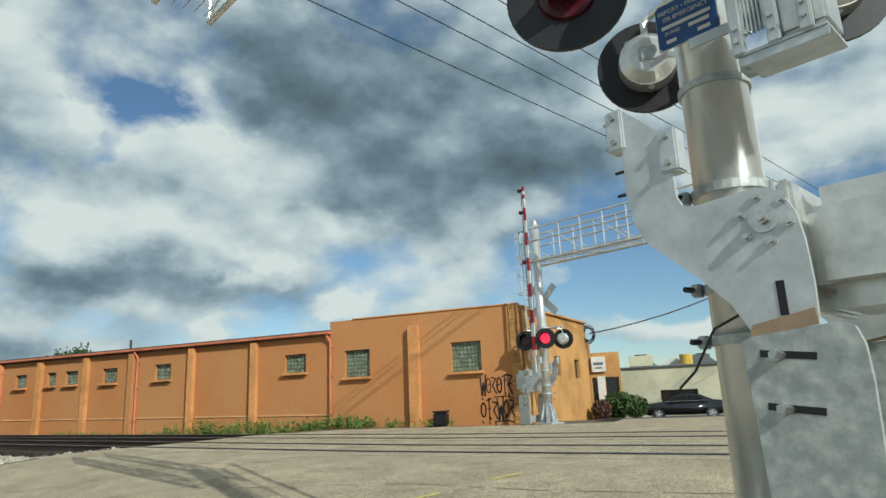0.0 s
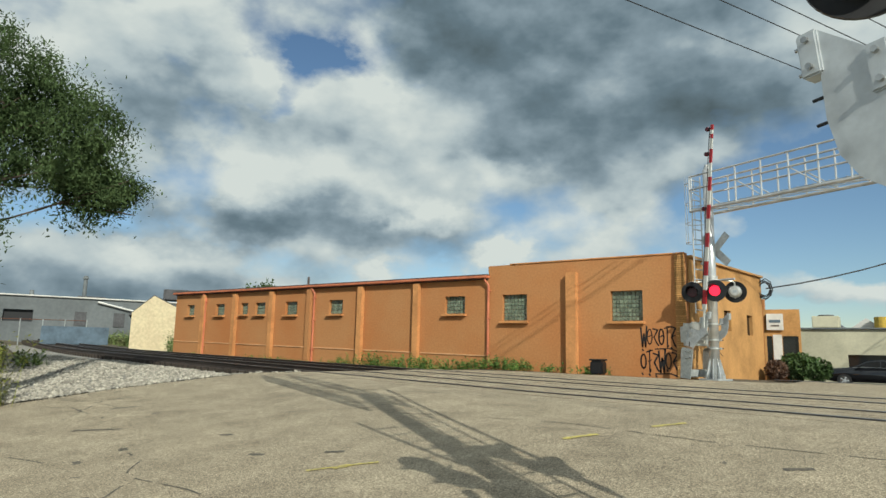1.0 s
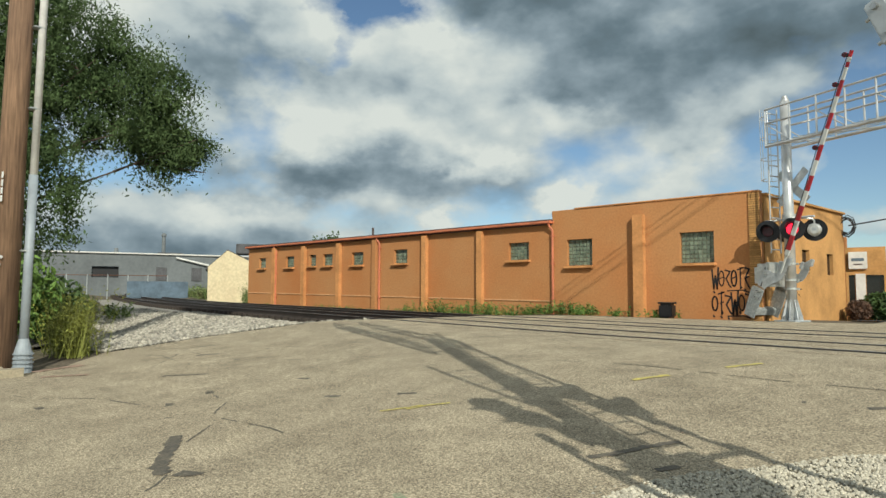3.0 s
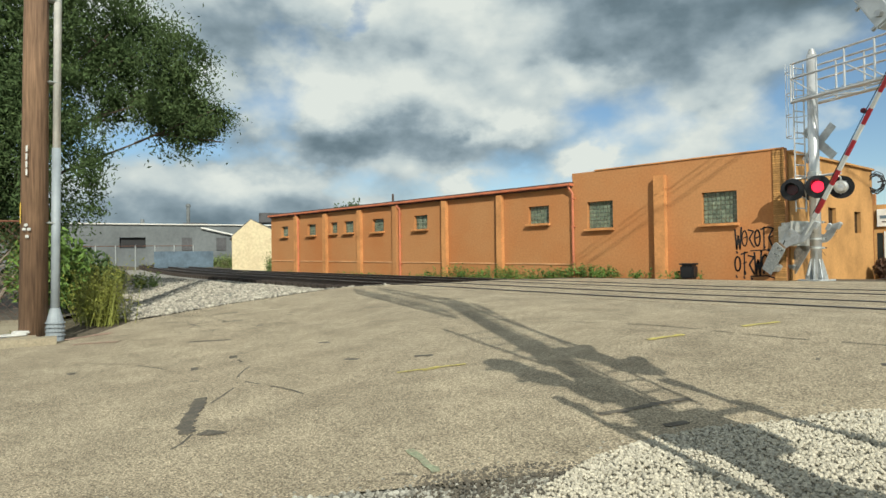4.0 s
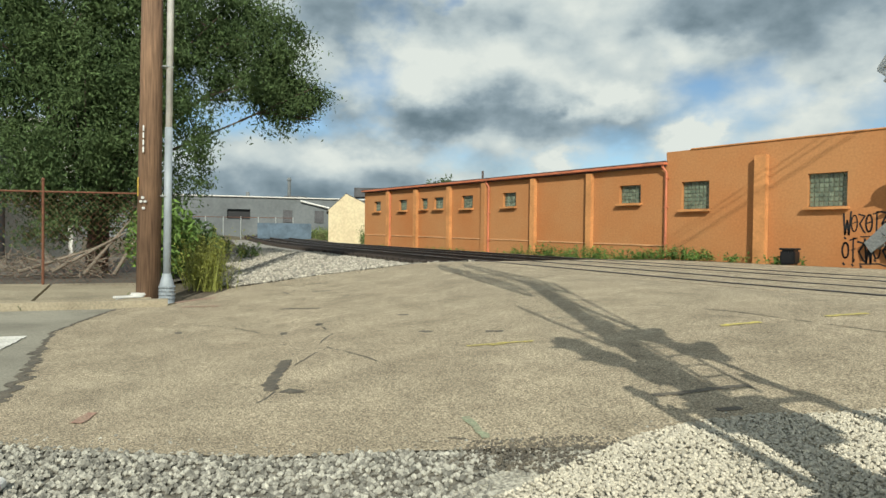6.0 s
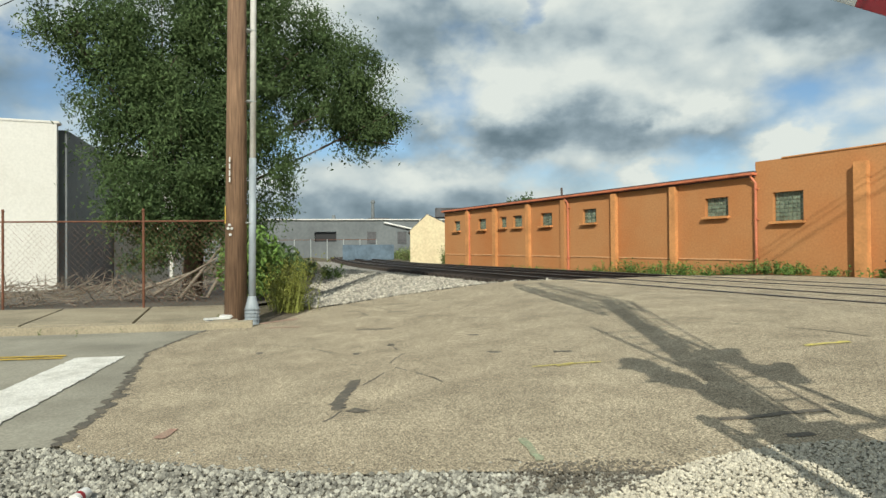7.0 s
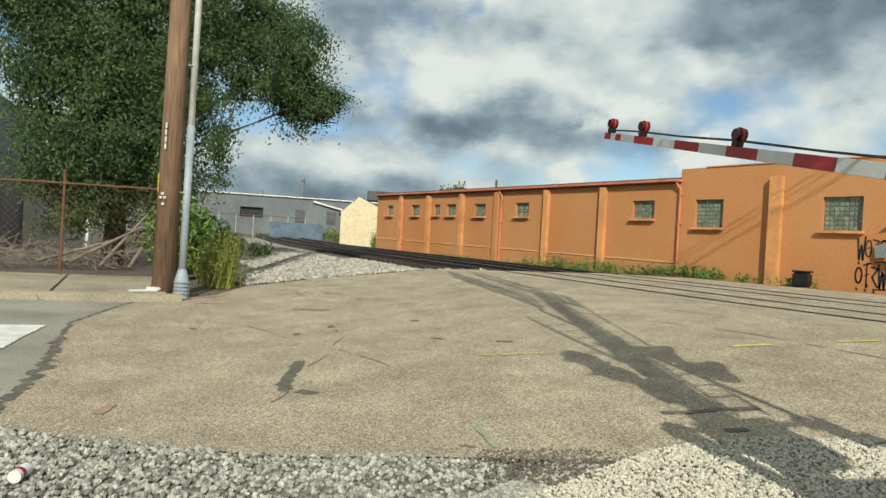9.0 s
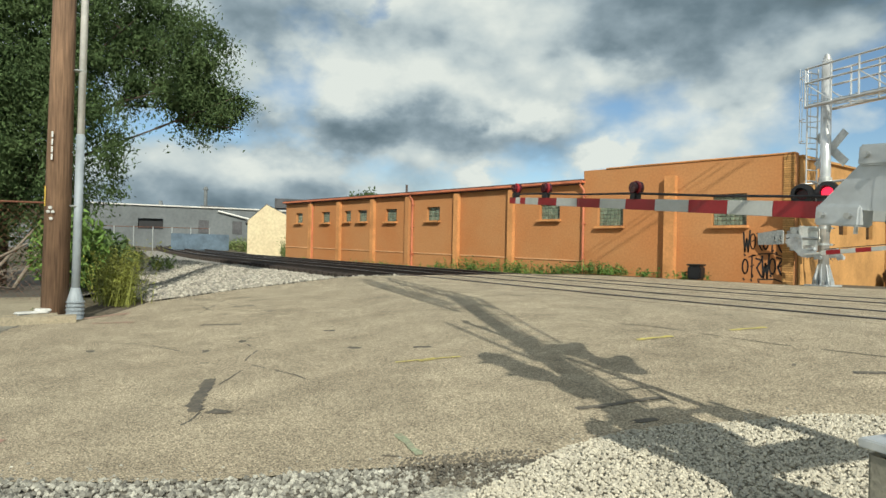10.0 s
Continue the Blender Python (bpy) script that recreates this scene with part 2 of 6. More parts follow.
M_GALV_OLD = mat("stained_galvanised_steel", (0.36, 0.385, 0.385), 0.5, 0.35, vary=0.14, grain=22, blotch=17, bump=0.15, second=(0.6, 0.61, 0.58))
M_MAST = mat("aluminium_mast", (0.78, 0.78, 0.77), 0.27, 0.6, vary=0.06, grain=10, blotch=2.5, bump=0.03, second=(0.52, 0.52, 0.5))
M_CASE = mat("cast_aluminium", (0.74, 0.73, 0.69), 0.32, 0.7, vary=0.08, grain=25, blotch=4, bump=0.08)
M_BLACK = mat("black_enamel", (0.012, 0.012, 0.014), 0.45, vary=0.15, grain=30, bump=0.05)
M_RUBBER = mat("black_rubber", (0.015, 0.015, 0.015), 0.7, vary=0.2, grain=30, bump=0.1)
M_BOLT = mat("zinc_bolt", (0.6, 0.6, 0.58), 0.3, 0.9, vary=0.1, grain=60, bump=0.05)
M_ZINCPLATE = mat("yellow_zinc_plate", (0.42, 0.29, 0.19), 0.45, 0.6, vary=0.15, grain=10, blotch=6, bump=0.05, second=(0.34, 0.27, 0.22))
M_RED_LIT = glow("lit_red_lens", (1.0, 0.02, 0.06), 2.2)
M_RED_LENS = mat("unlit_red_lens", (0.075, 0.007, 0.012), 0.2, vary=0.2, grain=60, bump=0.2)
M_ARM_RED = mat("red_reflective_stripe", (0.36, 0.018, 0.025), 0.4, vary=0.08, grain=60, bump=0.05)
M_ARM_WHITE = mat("white_reflective_stripe", (0.62, 0.63, 0.6), 0.45, vary=0.05, grain=60, bump=0.05)
M_BLUE = mat("blue_sign_face", (0.02, 0.09, 0.3), 0.4, vary=0.08, grain=20, bump=0.03)
M_WHITE = mat("white_paint", (0.75, 0.74, 0.7), 0.7, vary=0.06, grain=20, blotch=1, bump=0.1)
M_ROADWHITE = mat("worn_white_line", (0.72, 0.7, 0.64), 0.85, vary=0.2, grain=40, blotch=3, bump=0.3, second=(0.5, 0.48, 0.42))
M_YELLOW = mat("worn_yellow_line", (0.62, 0.42, 0.07), 0.85, vary=0.25, grain=35, blotch=4, bump=0.3)
M_YELLOWSPRAY = mat("faint_yellow_spray", (0.62, 0.52, 0.12), 0.9, vary=0.35, grain=60, blotch=16, bump=0.6, second=(0.33, 0.27, 0.17))
M_PINKSPRAY = mat("faint_pink_spray", (0.38, 0.22, 0.165), 0.9, vary=0.35, grain=60, blotch=14, bump=0.6, second=(0.31, 0.255, 0.18))
M_GREENSPRAY = mat("faint_green_spray", (0.29, 0.33, 0.21), 0.9, vary=0.35, grain=60, blotch=14, bump=0.6, second=(0.3, 0.26, 0.185))
M_POLE = mat("weathered_pole_wood", (0.25, 0.152, 0.092), 0.9, vary=0.38, grain=38, blotch=2, bump=0.8, second=(0.15, 0.09, 0.058))
for pole_noise in [n for n in M_POLE.node_tree.nodes if n.type == "TEX_NOISE"]:
    # the grain runs up the pole
    stretch = M_POLE.node_tree.nodes.new("ShaderNodeVectorMath")
    stretch.operation, stretch.inputs[1].default_value = "MULTIPLY", (1, 1, 0.05 if pole_noise.inputs["Scale"].default_value > 10 else 0.3)
    M_POLE.node_tree.links.new(pole_noise.inputs["Vector"].links[0].from_socket, stretch.inputs[0])
    M_POLE.node_tree.links.new(stretch.outputs[0], pole_noise.inputs["Vector"])
M_CONDUIT = mat("grey_pvc_conduit", (0.31, 0.35, 0.38), 0.55, vary=0.06, grain=10, bump=0.03)
M_RUST = mat("rusty_steel", (0.16, 0.065, 0.035), 0.85, vary=0.35, grain=40, blotch=8, bump=0.4)
M_LEAF = by_piece(mat("tree_leaf", (0.08, 0.122, 0.045), 0.85, vary=0.2, grain=5, blotch=0.9, bump=0, second=(0.038, 0.068, 0.024), spec=0.25), 0.7, 1.35)
M_WEED = by_piece(mat("weed_leaf", (0.115, 0.2, 0.035), 0.7, vary=0.2, grain=5, blotch=1.5, bump=0), 0.6, 1.4)
M_GOLDENROD = by_piece(mat("goldenrod_leaf", (0.2, 0.215, 0.035), 0.7, vary=0.2, grain=5, blotch=1.5, bump=0), 0.6, 1.4)
M_GRASS = by_piece(mat("grass_blade", (0.13, 0.19, 0.05), 0.7, vary=0.2, grain=5, blotch=0.6, bump=0, second=(0.17, 0.16, 0.07)), 0.6, 1.4)
M_BARK = mat("tree_bark", (0.1, 0.075, 0.055), 0.95, vary=0.4, grain=14, blotch=3, bump=0.9)
M_DEADWOOD = mat("dead_branch", (0.26, 0.22, 0.17), 0.95, vary=0.3, grain=30, bump=0.4)
M_WHITEWALL = mat("whitewashed_wall", (0.66, 0.645, 0.6), 0.9, vary=0.06, grain=12, blotch=0.5, bump=0.25, second=(0.6, 0.58, 0.53))
M_CREAM = mat("cream_wall", (0.62, 0.58, 0.42), 0.9, vary=0.06, grain=8, blotch=0.4, bump=0.1)
# grey metal; also the painted shade on the white building's side
M_GREYWALL = mat("grey_metal_and_painted_shade", (0.155, 0.17, 0.175), 0.75, vary=0.1, grain=3, blotch=0.2, bump=0.1)
M_CREAMOLD = mat("peeling_cream_wall", (0.66, 0.56, 0.36), 0.9, vary=0.12, grain=5, blotch=0.6, bump=0.2, second=(0.55, 0.44, 0.28))
M_BLUETARP = mat("blue_container", (0.12, 0.17, 0.22), 0.8, vary=0.12, grain=4, bump=0.1)
M_DARKROOF = mat("grey_shingle_roof", (0.1, 0.1, 0.105), 0.85, vary=0.2, grain=6, bump=0.3)
M_CARPAINT = mat("black_car_paint", (0.01, 0.011, 0.013), 0.08, vary=0.05, grain=5, bump=0, spec=0.8)
M_CHROME = mat("bright_alloy", (0.7, 0.7, 0.7), 0.2, 0.95, vary=0.05, grain=20, bump=0)
M_SPRAY = mat("black_spray_paint", (0.018, 0.016, 0.016), 0.8, vary=0.1, grain=20, bump=0)
M_HEDGE = by_piece(mat("hedge_leaf", (0.05, 0.095, 0.02), 0.7, vary=0.2, grain=5, blotch=2, bump=0), 0.6, 1.4)
M_REDHEDGE = by_piece(mat("russet_hedge_leaf", (0.12, 0.065, 0.04), 0.7, vary=0.2, grain=5, blotch=2, bump=0), 0.6, 1.4)
M_WIRE = mat("black_wire", (0.02, 0.02, 0.022), 0.6, vary=0.1, grain=10, bump=0)


# ---- building helpers ----
def link(name, bm, material, parent=None, label="", kind="", category="", group="", smooth=False):
    me = bpy.data.meshes.new(name)
    bm.normal_update()
    if smooth:
        for f in bm.faces:
            f.smooth = True
    bm.to_mesh(me)
    bm.free()
    me.materials.append(material)
    ob = new(name, me)
    if parent:
        ob.parent = parent
    return tagged(ob, label, category, group, kind)


def part(name, bm, material, parent, label="", smooth=False):
    return link(name, bm, material, parent, label, smooth=smooth)


def thing(name, m, label, category, group="", kind=""):
    ob = new(name)
    ob.empty_display_size = 0.2
    ob.matrix_basis = m
    return tagged(ob, label, category, group, kind)


def box(bm, c, s, m=None, bevel=0.0):
    """A box at centre c of size s, turned by m."""
    r = bmesh.ops.create_cube(bm, size=1.0)
    bmesh.ops.transform(bm, matrix=(m or Matrix()) @ Matrix.Translation(c) @ Matrix.Diagonal((*s, 1)), verts=r["verts"])
    if bevel:
        es = {e for v in r["verts"] for e in v.link_edges}
        bmesh.ops.bevel(bm, geom=list(es), offset=bevel, segments=2, affect="EDGES")
    return bm


def rod(bm, a, b, r0, r1=None, seg=12):
    """A round bar from a to b."""
    a, b = Vector(a), Vector(b)
    d = b - a
    q = d.to_track_quat("Z", "Y").to_matrix().to_4x4()
    bmesh.ops.create_cone(bm, cap_ends=True, segments=seg, radius1=r0, radius2=r0 if r1 is None else r1, depth=d.length,
                          matrix=Matrix.Translation((a + b) / 2) @ q)
    return bm


def path_rod(bm, pts, r, seg=8):
    """One bent round bar through the points."""
    pts = [Vector(p) for p in pts]
    prev = None
    for i, p in enumerate(pts):
        d = (pts[min(i + 1, len(pts) - 1)] - pts[max(i - 1, 0)]).normalized()
        q = d.to_track_quat("Z", "Y").to_matrix()
        ring = [bm.verts.new(p + q @ Vector((r * math.cos(k * 6.28319 / seg), r * math.sin(k * 6.28319 / seg), 0))) for k in range(seg)]
        if prev:
            best = min(range(seg), key=lambda o: sum((ring[(k + o) % seg].co - prev[k].co).length for k in range(seg)))
            ring = ring[best:] + ring[:best]
            for k in range(seg):
                bm.faces.new((prev[k - 1], prev[k], ring[k], ring[k - 1]))
        else:
            bm.faces.new(ring[::-1])
        prev = ring
    bm.faces.new(prev)
    bmesh.ops.recalc_face_normals(bm, faces=bm.faces)
    return bm


def plate(bm, outline, thick, m):
    """A flat plate with the outline (x, z) and a thickness along y, turned by m."""
    front = [bm.verts.new(m @ Vector((x, -thick / 2, z))) for x, z in outline]
    back = [bm.verts.new(m @ Vector((x, thick / 2, z))) for x, z in outline]
    bm.faces.new(front)
    bm.faces.new(back[::-1])
    n = len(outline)
    for i in range(n):
        j = (i + 1) % n
        bm.faces.new((front[j], front[i], back[i], back[j]))
    bmesh.ops.recalc_face_normals(bm, faces=bm.faces)
    return bm


def B():
    return bmesh.new()


# ---- the lie of the land ----
def rail_y(x):
    """The near rail of the near track."""
    y = 9.95 - 0.2 * x
    if x < -30:
        y += 0.0022 * (x + 30) ** 2 if x > -70 else 3.52 - 0.176 * (x + 70)
    return y


def rail2_y(x):
    """The near rail of the far track."""
    y = 13.75 - 0.165 * x
    if x < -30:
        y += 0.0022 * (x + 30) ** 2 if x > -70 else 3.52 - 0.176 * (x + 70)
    return y


def rail_z(x):
    return 0.38 + 0.008 * min(max(-x - 6, 0), 34) + 0.014 * min(max(-x - 40, 0), 60)


def ease(v, a, b):
    k = min(max((v - a) / (b - a), 0), 1)
    return k * k * (3 - 2 * k)


def land(x, y):
    s = y - rail_y(x)
    top = rail_z(x)
    if s < 0:
        z = top + (0.0 if s > -2 else -0.088 * (-s - 2) if s > -7 else -0.44 - 0.07 * (-s - 7) if s > -9 else -0.58)
    else:
        z = top - 0.75 * ease(y, 23, 42) * ease(x, -30, -8)
    if s > -3.2:
        z -= 0.3 * ease(-x, 13.9, 15.2) * ease(s, -3.2, -1.9)
    far = math.hypot(x, y)
    return z if far < 120 else z * max(0.0, 1 - (far - 120) / 200) - 0.002 * (far - 120) * 0


def surf(poly, step, lift, bm=None):
    """A sheet over the land inside the outline."""
    bm = bm or bmesh.new()
    vs = [bm.verts.new((x, y, 0)) for x, y in poly]
    bm.faces.new(vs)
    xs, ys = [p[0] for p in poly], [p[1] for p in poly]
    for axis, lo, hi in ((0, min(xs), max(xs)), (1, min(ys), max(ys))):
        k = lo + step
        while k < hi:
            co, no = ((k, 0, 0), (1, 0, 0)) if axis == 0 else ((0, k, 0), (0, 1, 0))
            bmesh.ops.bisect_plane(bm, geom=bm.verts[:] + bm.edges[:] + bm.faces[:], plane_co=co, plane_no=no)
            k += step
    bmesh.ops.triangulate(bm, faces=[f for f in bm.faces if len(f.verts) > 4])
    for v in bm.verts:
        v.co.z = land(v.co.x, v.co.y) + lift
    for f in bm.faces:
        f.normal_update()
        if f.normal.z < 0:
            f.normal_flip()
    return bm


U_ROAD = Vector((0.402, 0.915, 0))   # the way the road runs
D_ARM = Vector((-0.915, 0.402, 0))   # across the road, away from the near mast


def graded(lo, hi, fine_lo, fine_hi, fine, grow=1.35):
    out, k = [], fine_lo
    while k < fine_hi:
        out.append(k)
        k += fine
    out.append(fine_hi)
    s = fine
    while out[-1] < hi:
        s *= grow
        out.append(out[-1] + s)
    s = fine
    while out[0] > lo:
        s *= grow
        out.insert(0, out[0] - s)
    return out


gx, gy = graded(-2500, 2500, -60, 30, 1.0), graded(-2500, 2500, -12, 50, 1.0)
gv = [(x, y, land(x, y) - 0.03) for y in gy for x in gx]
nx = len(gx)
gf = [(j * nx + i, j * nx + i + 1, (j + 1) * nx + i + 1, (j + 1) * nx + i) for j in range(len(gy) - 1) for i in range(nx - 1)]
ground_mesh = bpy.data.meshes.new("ground")
ground_mesh.from_pydata(gv, [], gf)
ground_mesh.materials.append(M_DIRT)
tagged(new("ground", ground_mesh), "bare earth and sparse grass reaching the horizon", "ground", kind="structure")

# ---- road, crossing and tracks ----
# where the concrete road meets the asphalt
SEAM_PTS = [(-11.9, 3.3), (-11.8, 2.45), (-10.36, 1.65), (-9.49, 1.23), (-8.33, 0.98), (-6.69, 0.66), (-5.83, 0.41), (-5.07, 0.17)]
CROSSING = [SEAM_PTS[-1], (-4.75, 0.3), (-4.4, 0.55), (-3.95, 1.05), (-3.4, 1.68), (-2.95, 2.25), (-2.5, 2.75), (-2.15, 3.15), (-2.1, 3.45), (-1.97, 3.85), (-1.74, 4.2), (-1.38, 4.55), (-1.12, 4.9), (-0.73, 5.15),
            (2.0, 5.9), (26, 10), (26, 23.6), (-3.2, 23.6), (-3.2, 21.2), (-12.0, 20.2), (-14.2, 16.5), (-14.0, 10.6), (-14.2, 7.4), (-13.8, 5.2), (-12.5, 4.1)] + SEAM_PTS[:-1]
link("pavement_crossing", surf(CROSSING, 0.5, 0.012), M_ASPHALT, None, "worn tan asphalt over the railway crossing", "structure")
LEFT_ROAD = SEAM_PTS[:0:-1] + [(-13.2, -2.0), (-17, -13), (-10.2, -15), (-6.4, -3.5)]
link("road", surf(LEFT_ROAD, 0.6, 0.008), M_CONCRETE, None, "pale grey concrete road with a stop line", "structure")
link("road_beyond", surf([(-4.2, 23.65), (26, 23.65), (30, 62), (-4.5, 62)], 2.0, 0.012), M_ASPHALT_DARK, None, "dark asphalt beyond the railway", "structure")


def stroke(a, b, w, lift=0.02, wob=0.0, seed=1):
    rnd = random.Random(seed)
    a, b = Vector((*a, 0)), Vector((*b, 0))
    n = max(2, int((b - a).length / 0.06))
    side = Vector((-(b - a).y, (b - a).x, 0)).normalized() * w / 2
    bm, rows = B(), []
    for i in range(n + 1):
        p = a.lerp(b, i / n)
        k = 1 + rnd.uniform(-wob, wob)
        j = side.normalized() * rnd.uniform(-wob, wob) * w
        rows.append([bm.verts.new((q.x, q.y, land(q.x, q.y) + lift)) for q in (p + side * k + j, p - side * k + j)])
    for r, s in zip(rows, rows[1:]):
        bm.faces.new((r[0], r[1], s[1], s[0]))
    bmesh.ops.recalc_face_normals(bm, faces=bm.faces)
    for f in bm.faces:
        f.normal_update()
        if f.normal.z < 0:
            f.normal_flip()
    return bm


SEAM = SEAM_PTS[:0:-1]
for i, (a, b) in enumerate(zip(SEAM, SEAM[1:])):
    link("tar_seam", stroke(a, b, 0.1 if i < 3 else 0.05, 0.016, 0.55, 60 + i), M_PATCH, None, "dark tar seam between concrete and asphalt", "structure")
link("stop_line", stroke((-9.42, 0.65), (-5.2, -0.87), 0.61, 0.02, 0.03), M_ROADWHITE, None, "worn white painted stop line", "structure")
for o in (0.0, 0.22):
    link("centre_line", stroke((-9.8 + o * 0.9, 0.25 - o * 0.2), (-9.8 - 4.45 + o * 0.9, 0.25 - 11.9), 0.11, 0.02, 0.2), M_YELLOW, None, "worn yellow painted centre line", "structure")
for a, b, w, m, word in (((-4.96, 4.44), (-4.55, 5.01), 0.045, M_YELLOWSPRAY, "yellow"), ((-4.8, 4.62), (-4.72, 4.8), 0.09, M_YELLOWSPRAY, "yellow"), ((-3.41, 6.71), (-3.15, 7.08), 0.09, M_YELLOWSPRAY, "yellow"),
                         ((-2.76, 7.73), (-2.47, 8.09), 0.08, M_YELLOWSPRAY, "yellow"), ((-3.16, 2.92), (-2.74, 2.73), 0.06, M_GREENSPRAY, "green"), ((-4.88, 0.8), (-5.1, 0.96), 0.09, M_PINKSPRAY, "pink"),
                         ((-12.2, 3.5), (-12.25, 4.25), 0.2, M_PINKSPRAY, "pink"), ((-11.4, 3.4), (-10.9, 3.9), 0.1, M_PINKSPRAY, "pink")):
    link("spray_mark", stroke(a, b, w, 0.02, 0.22, 7), m, None, "faint " + word + " spray mark on asphalt", "structure")


def ribbon(pts, w, seed, lift=0.017, gaps=0.0):
    """A ragged dark streak through the points; gaps: the share of it that is worn away."""
    rnd = random.Random(seed)
    bm, prev = B(), None
    for (ax, ay), (bx, by) in zip(pts, pts[1:]):
        a, b = Vector((ax, ay, 0)), Vector((bx, by, 0))
        side = Vector((-(b - a).y, (b - a).x, 0)).normalized()
        n = max(2, int((b - a).length / 0.035))
        for i in range(n):
            p = a.lerp(b, i / n) + side * w * rnd.uniform(-0.12, 0.12)
            if gaps and noise.noise((p.x * 3.1, p.y * 3.1, seed)) < gaps - 0.5:
                prev = None
                continue
            l, r = p + side * w * rnd.uniform(0.38, 0.6), p - side * w * rnd.uniform(0.38, 0.6)
            row = [bm.verts.new((q.x, q.y, land(q.x, q.y) + lift)) for q in (l, r)]
            if prev:
                bm.faces.new((prev[0], prev[1], row[1], row[0]))
            prev = row
    for f in bm.faces:
        f.normal_update()
        if f.normal.z < 0:
            f.normal_flip()
    return bm


link("tar_repair", ribbon([(-5.95, 2.86), (-5.6, 2.66), (-5.25, 2.4), (-4.98, 2.27), (-4.87, 2.32)], 0.13, 9), M_PATCH, None, "short black tar repair on asphalt", "structure")
link("tar_repair", ribbon([(-4.84, 2.34), (-4.7, 2.4), (-4.63, 2.37)], 0.12, 10), M_PATCH, None, "short black tar repair on asphalt", "structure")
link("tar_repair", ribbon([(-2.52, 4.14), (-2.4, 4.3), (-2.26, 4.57), (-2.1, 4.8)], 0.07, 11), M_PATCH, None, "wet black tar streak by the gravel", "structure")
link("tar_repair", ribbon([(-2.02, 4.12), (-1.95, 4.21), (-1.9, 4.3)], 0.07, 12), M_PATCH, None, "wet black tar spot by the gravel", "structure")
STREAKS = [[(-8.2, 4.1), (-7.75, 3.64), (-7.2, 3.4)], [(-7.0, 3.3), (-6.7, 3.15)], [(-7.75, 4.15), (-7.45, 4.0)], [(-5.4, 5.1), (-5.2, 5.25)], [(-7.3, 5.75), (-6.8, 6.1)], [(-7.5, 5.1), (-7.2, 5.3)], [(-9.6, 4.4), (-9.0, 4.9)],
           [(-10.4, 5.2), (-9.9, 5.9)], [(-11.6, 5.4), (-10.8, 6.3), (-10.4, 7.2)], [(-12.6, 6.3), (-11.9, 7.4)], [(-2.0, 6.3), (-1.6, 6.36)], [(-1.35, 6.25), (-0.9, 6.45)], [(-8.9, 2.6), (-8.2, 2.5)], [(-6.2, 4.6), (-5.9, 4.75)]]
for n, pts in enumerate(STREAKS):
    link("dark_streak", ribbon(pts, 0.09, 20 + n, 0.016, 0.52), M_PATCH, None, "worn dark streak on asphalt", "structure")
CRACKS = [[(-7.67, 4.11), (-6.9, 3.9), (-6.59, 3.6), (-6.08, 3.29), (-5.62, 2.78)], [(-6.4, 3.45), (-5.43, 3.49), (-4.73, 3.4)], [(-4.5, 1.75), (-4.69, 2.11), (-4.9, 2.3)], [(-6.5, 7.4), (-5.24, 7.56), (-3.69, 7.57), (-2.06, 7.18), (0.5, 6.9), (3.5, 7.2)],
          [(-3.0, 9.0), (-6.5, 9.4), (-9.5, 9.2)], [(-10.5, 4.6), (-12.4, 6.2), (-12.8, 8.6)], [(-9.6, 5.9), (-8.4, 6.4), (-7.0, 7.7)], [(-11.2, 6.9), (-10.2, 7.2), (-9.2, 8.2)], [(-3.4, 2.2), (-3.1, 2.5), (-2.8, 2.65)],
          [(-9.8, 2.6), (-8.6, 3.2), (-7.7, 3.3)], [(-13.2, 5.2), (-12.0, 5.5), (-11.0, 5.3)], [(-13.4, 5.9), (-12.6, 6.1), (-11.2, 5.9)]]
for n, pts in enumerate(CRACKS):
    link("crack", ribbon(pts, 0.022, 40 + n, 0.016, 0.38), M_PATCH, None, "thin dark crack in the asphalt", "structure")


# rails: a foot, a web and a head along each line
def rail_line(yf, off, x0, x1):
    prof = [(-0.07, -0.17), (0.07, -0.17), (0.07, -0.155), (0.012, -0.14), (0.012, -0.05), (0.036, -0.035), (0.036, -0.004), (-0.036, -0.004), (-0.036, -0.035), (-0.012, -0.05), (-0.012, -0.14), (-0.07, -0.155)]
    head = [(-0.033, -0.004), (0.033, -0.004), (0.03, 0.0), (-0.03, 0.0)]
    out = []
    for pr in (prof, head):
        bm, prev, x = B(), None, x0
        while x >= x1:
            dx = -0.5
            t = Vector((dx, yf(x + dx) - yf(x), 0)).normalized()
            nrm = Vector((t.y, -t.x, 0))
            if nrm.y < 0:
                nrm = -nrm
            c = Vector((x, yf(x), rail_z(x) + 0.03)) + nrm * off
            ring = [bm.verts.new(c + nrm * a + Vector((0, 0, b))) for a, b in pr]
            if prev:
                for i in range(len(pr)):
                    bm.faces.new((prev[i], prev[i - 1], ring[i - 1], ring[i]))
            prev = ring
            x -= 1.5
        bmesh.ops.recalc_face_normals(bm, faces=bm.faces)
        out.append(bm)
    return out


def tie_mesh():
    bm = box(B(), (0, 0, 0), (0.23, 2.6, 0.18), bevel=0.012)
    me = bpy.data.meshes.new("tie")
    bm.to_mesh(me)
    bm.free()
    me.materials.append(M_TIE)
    return me


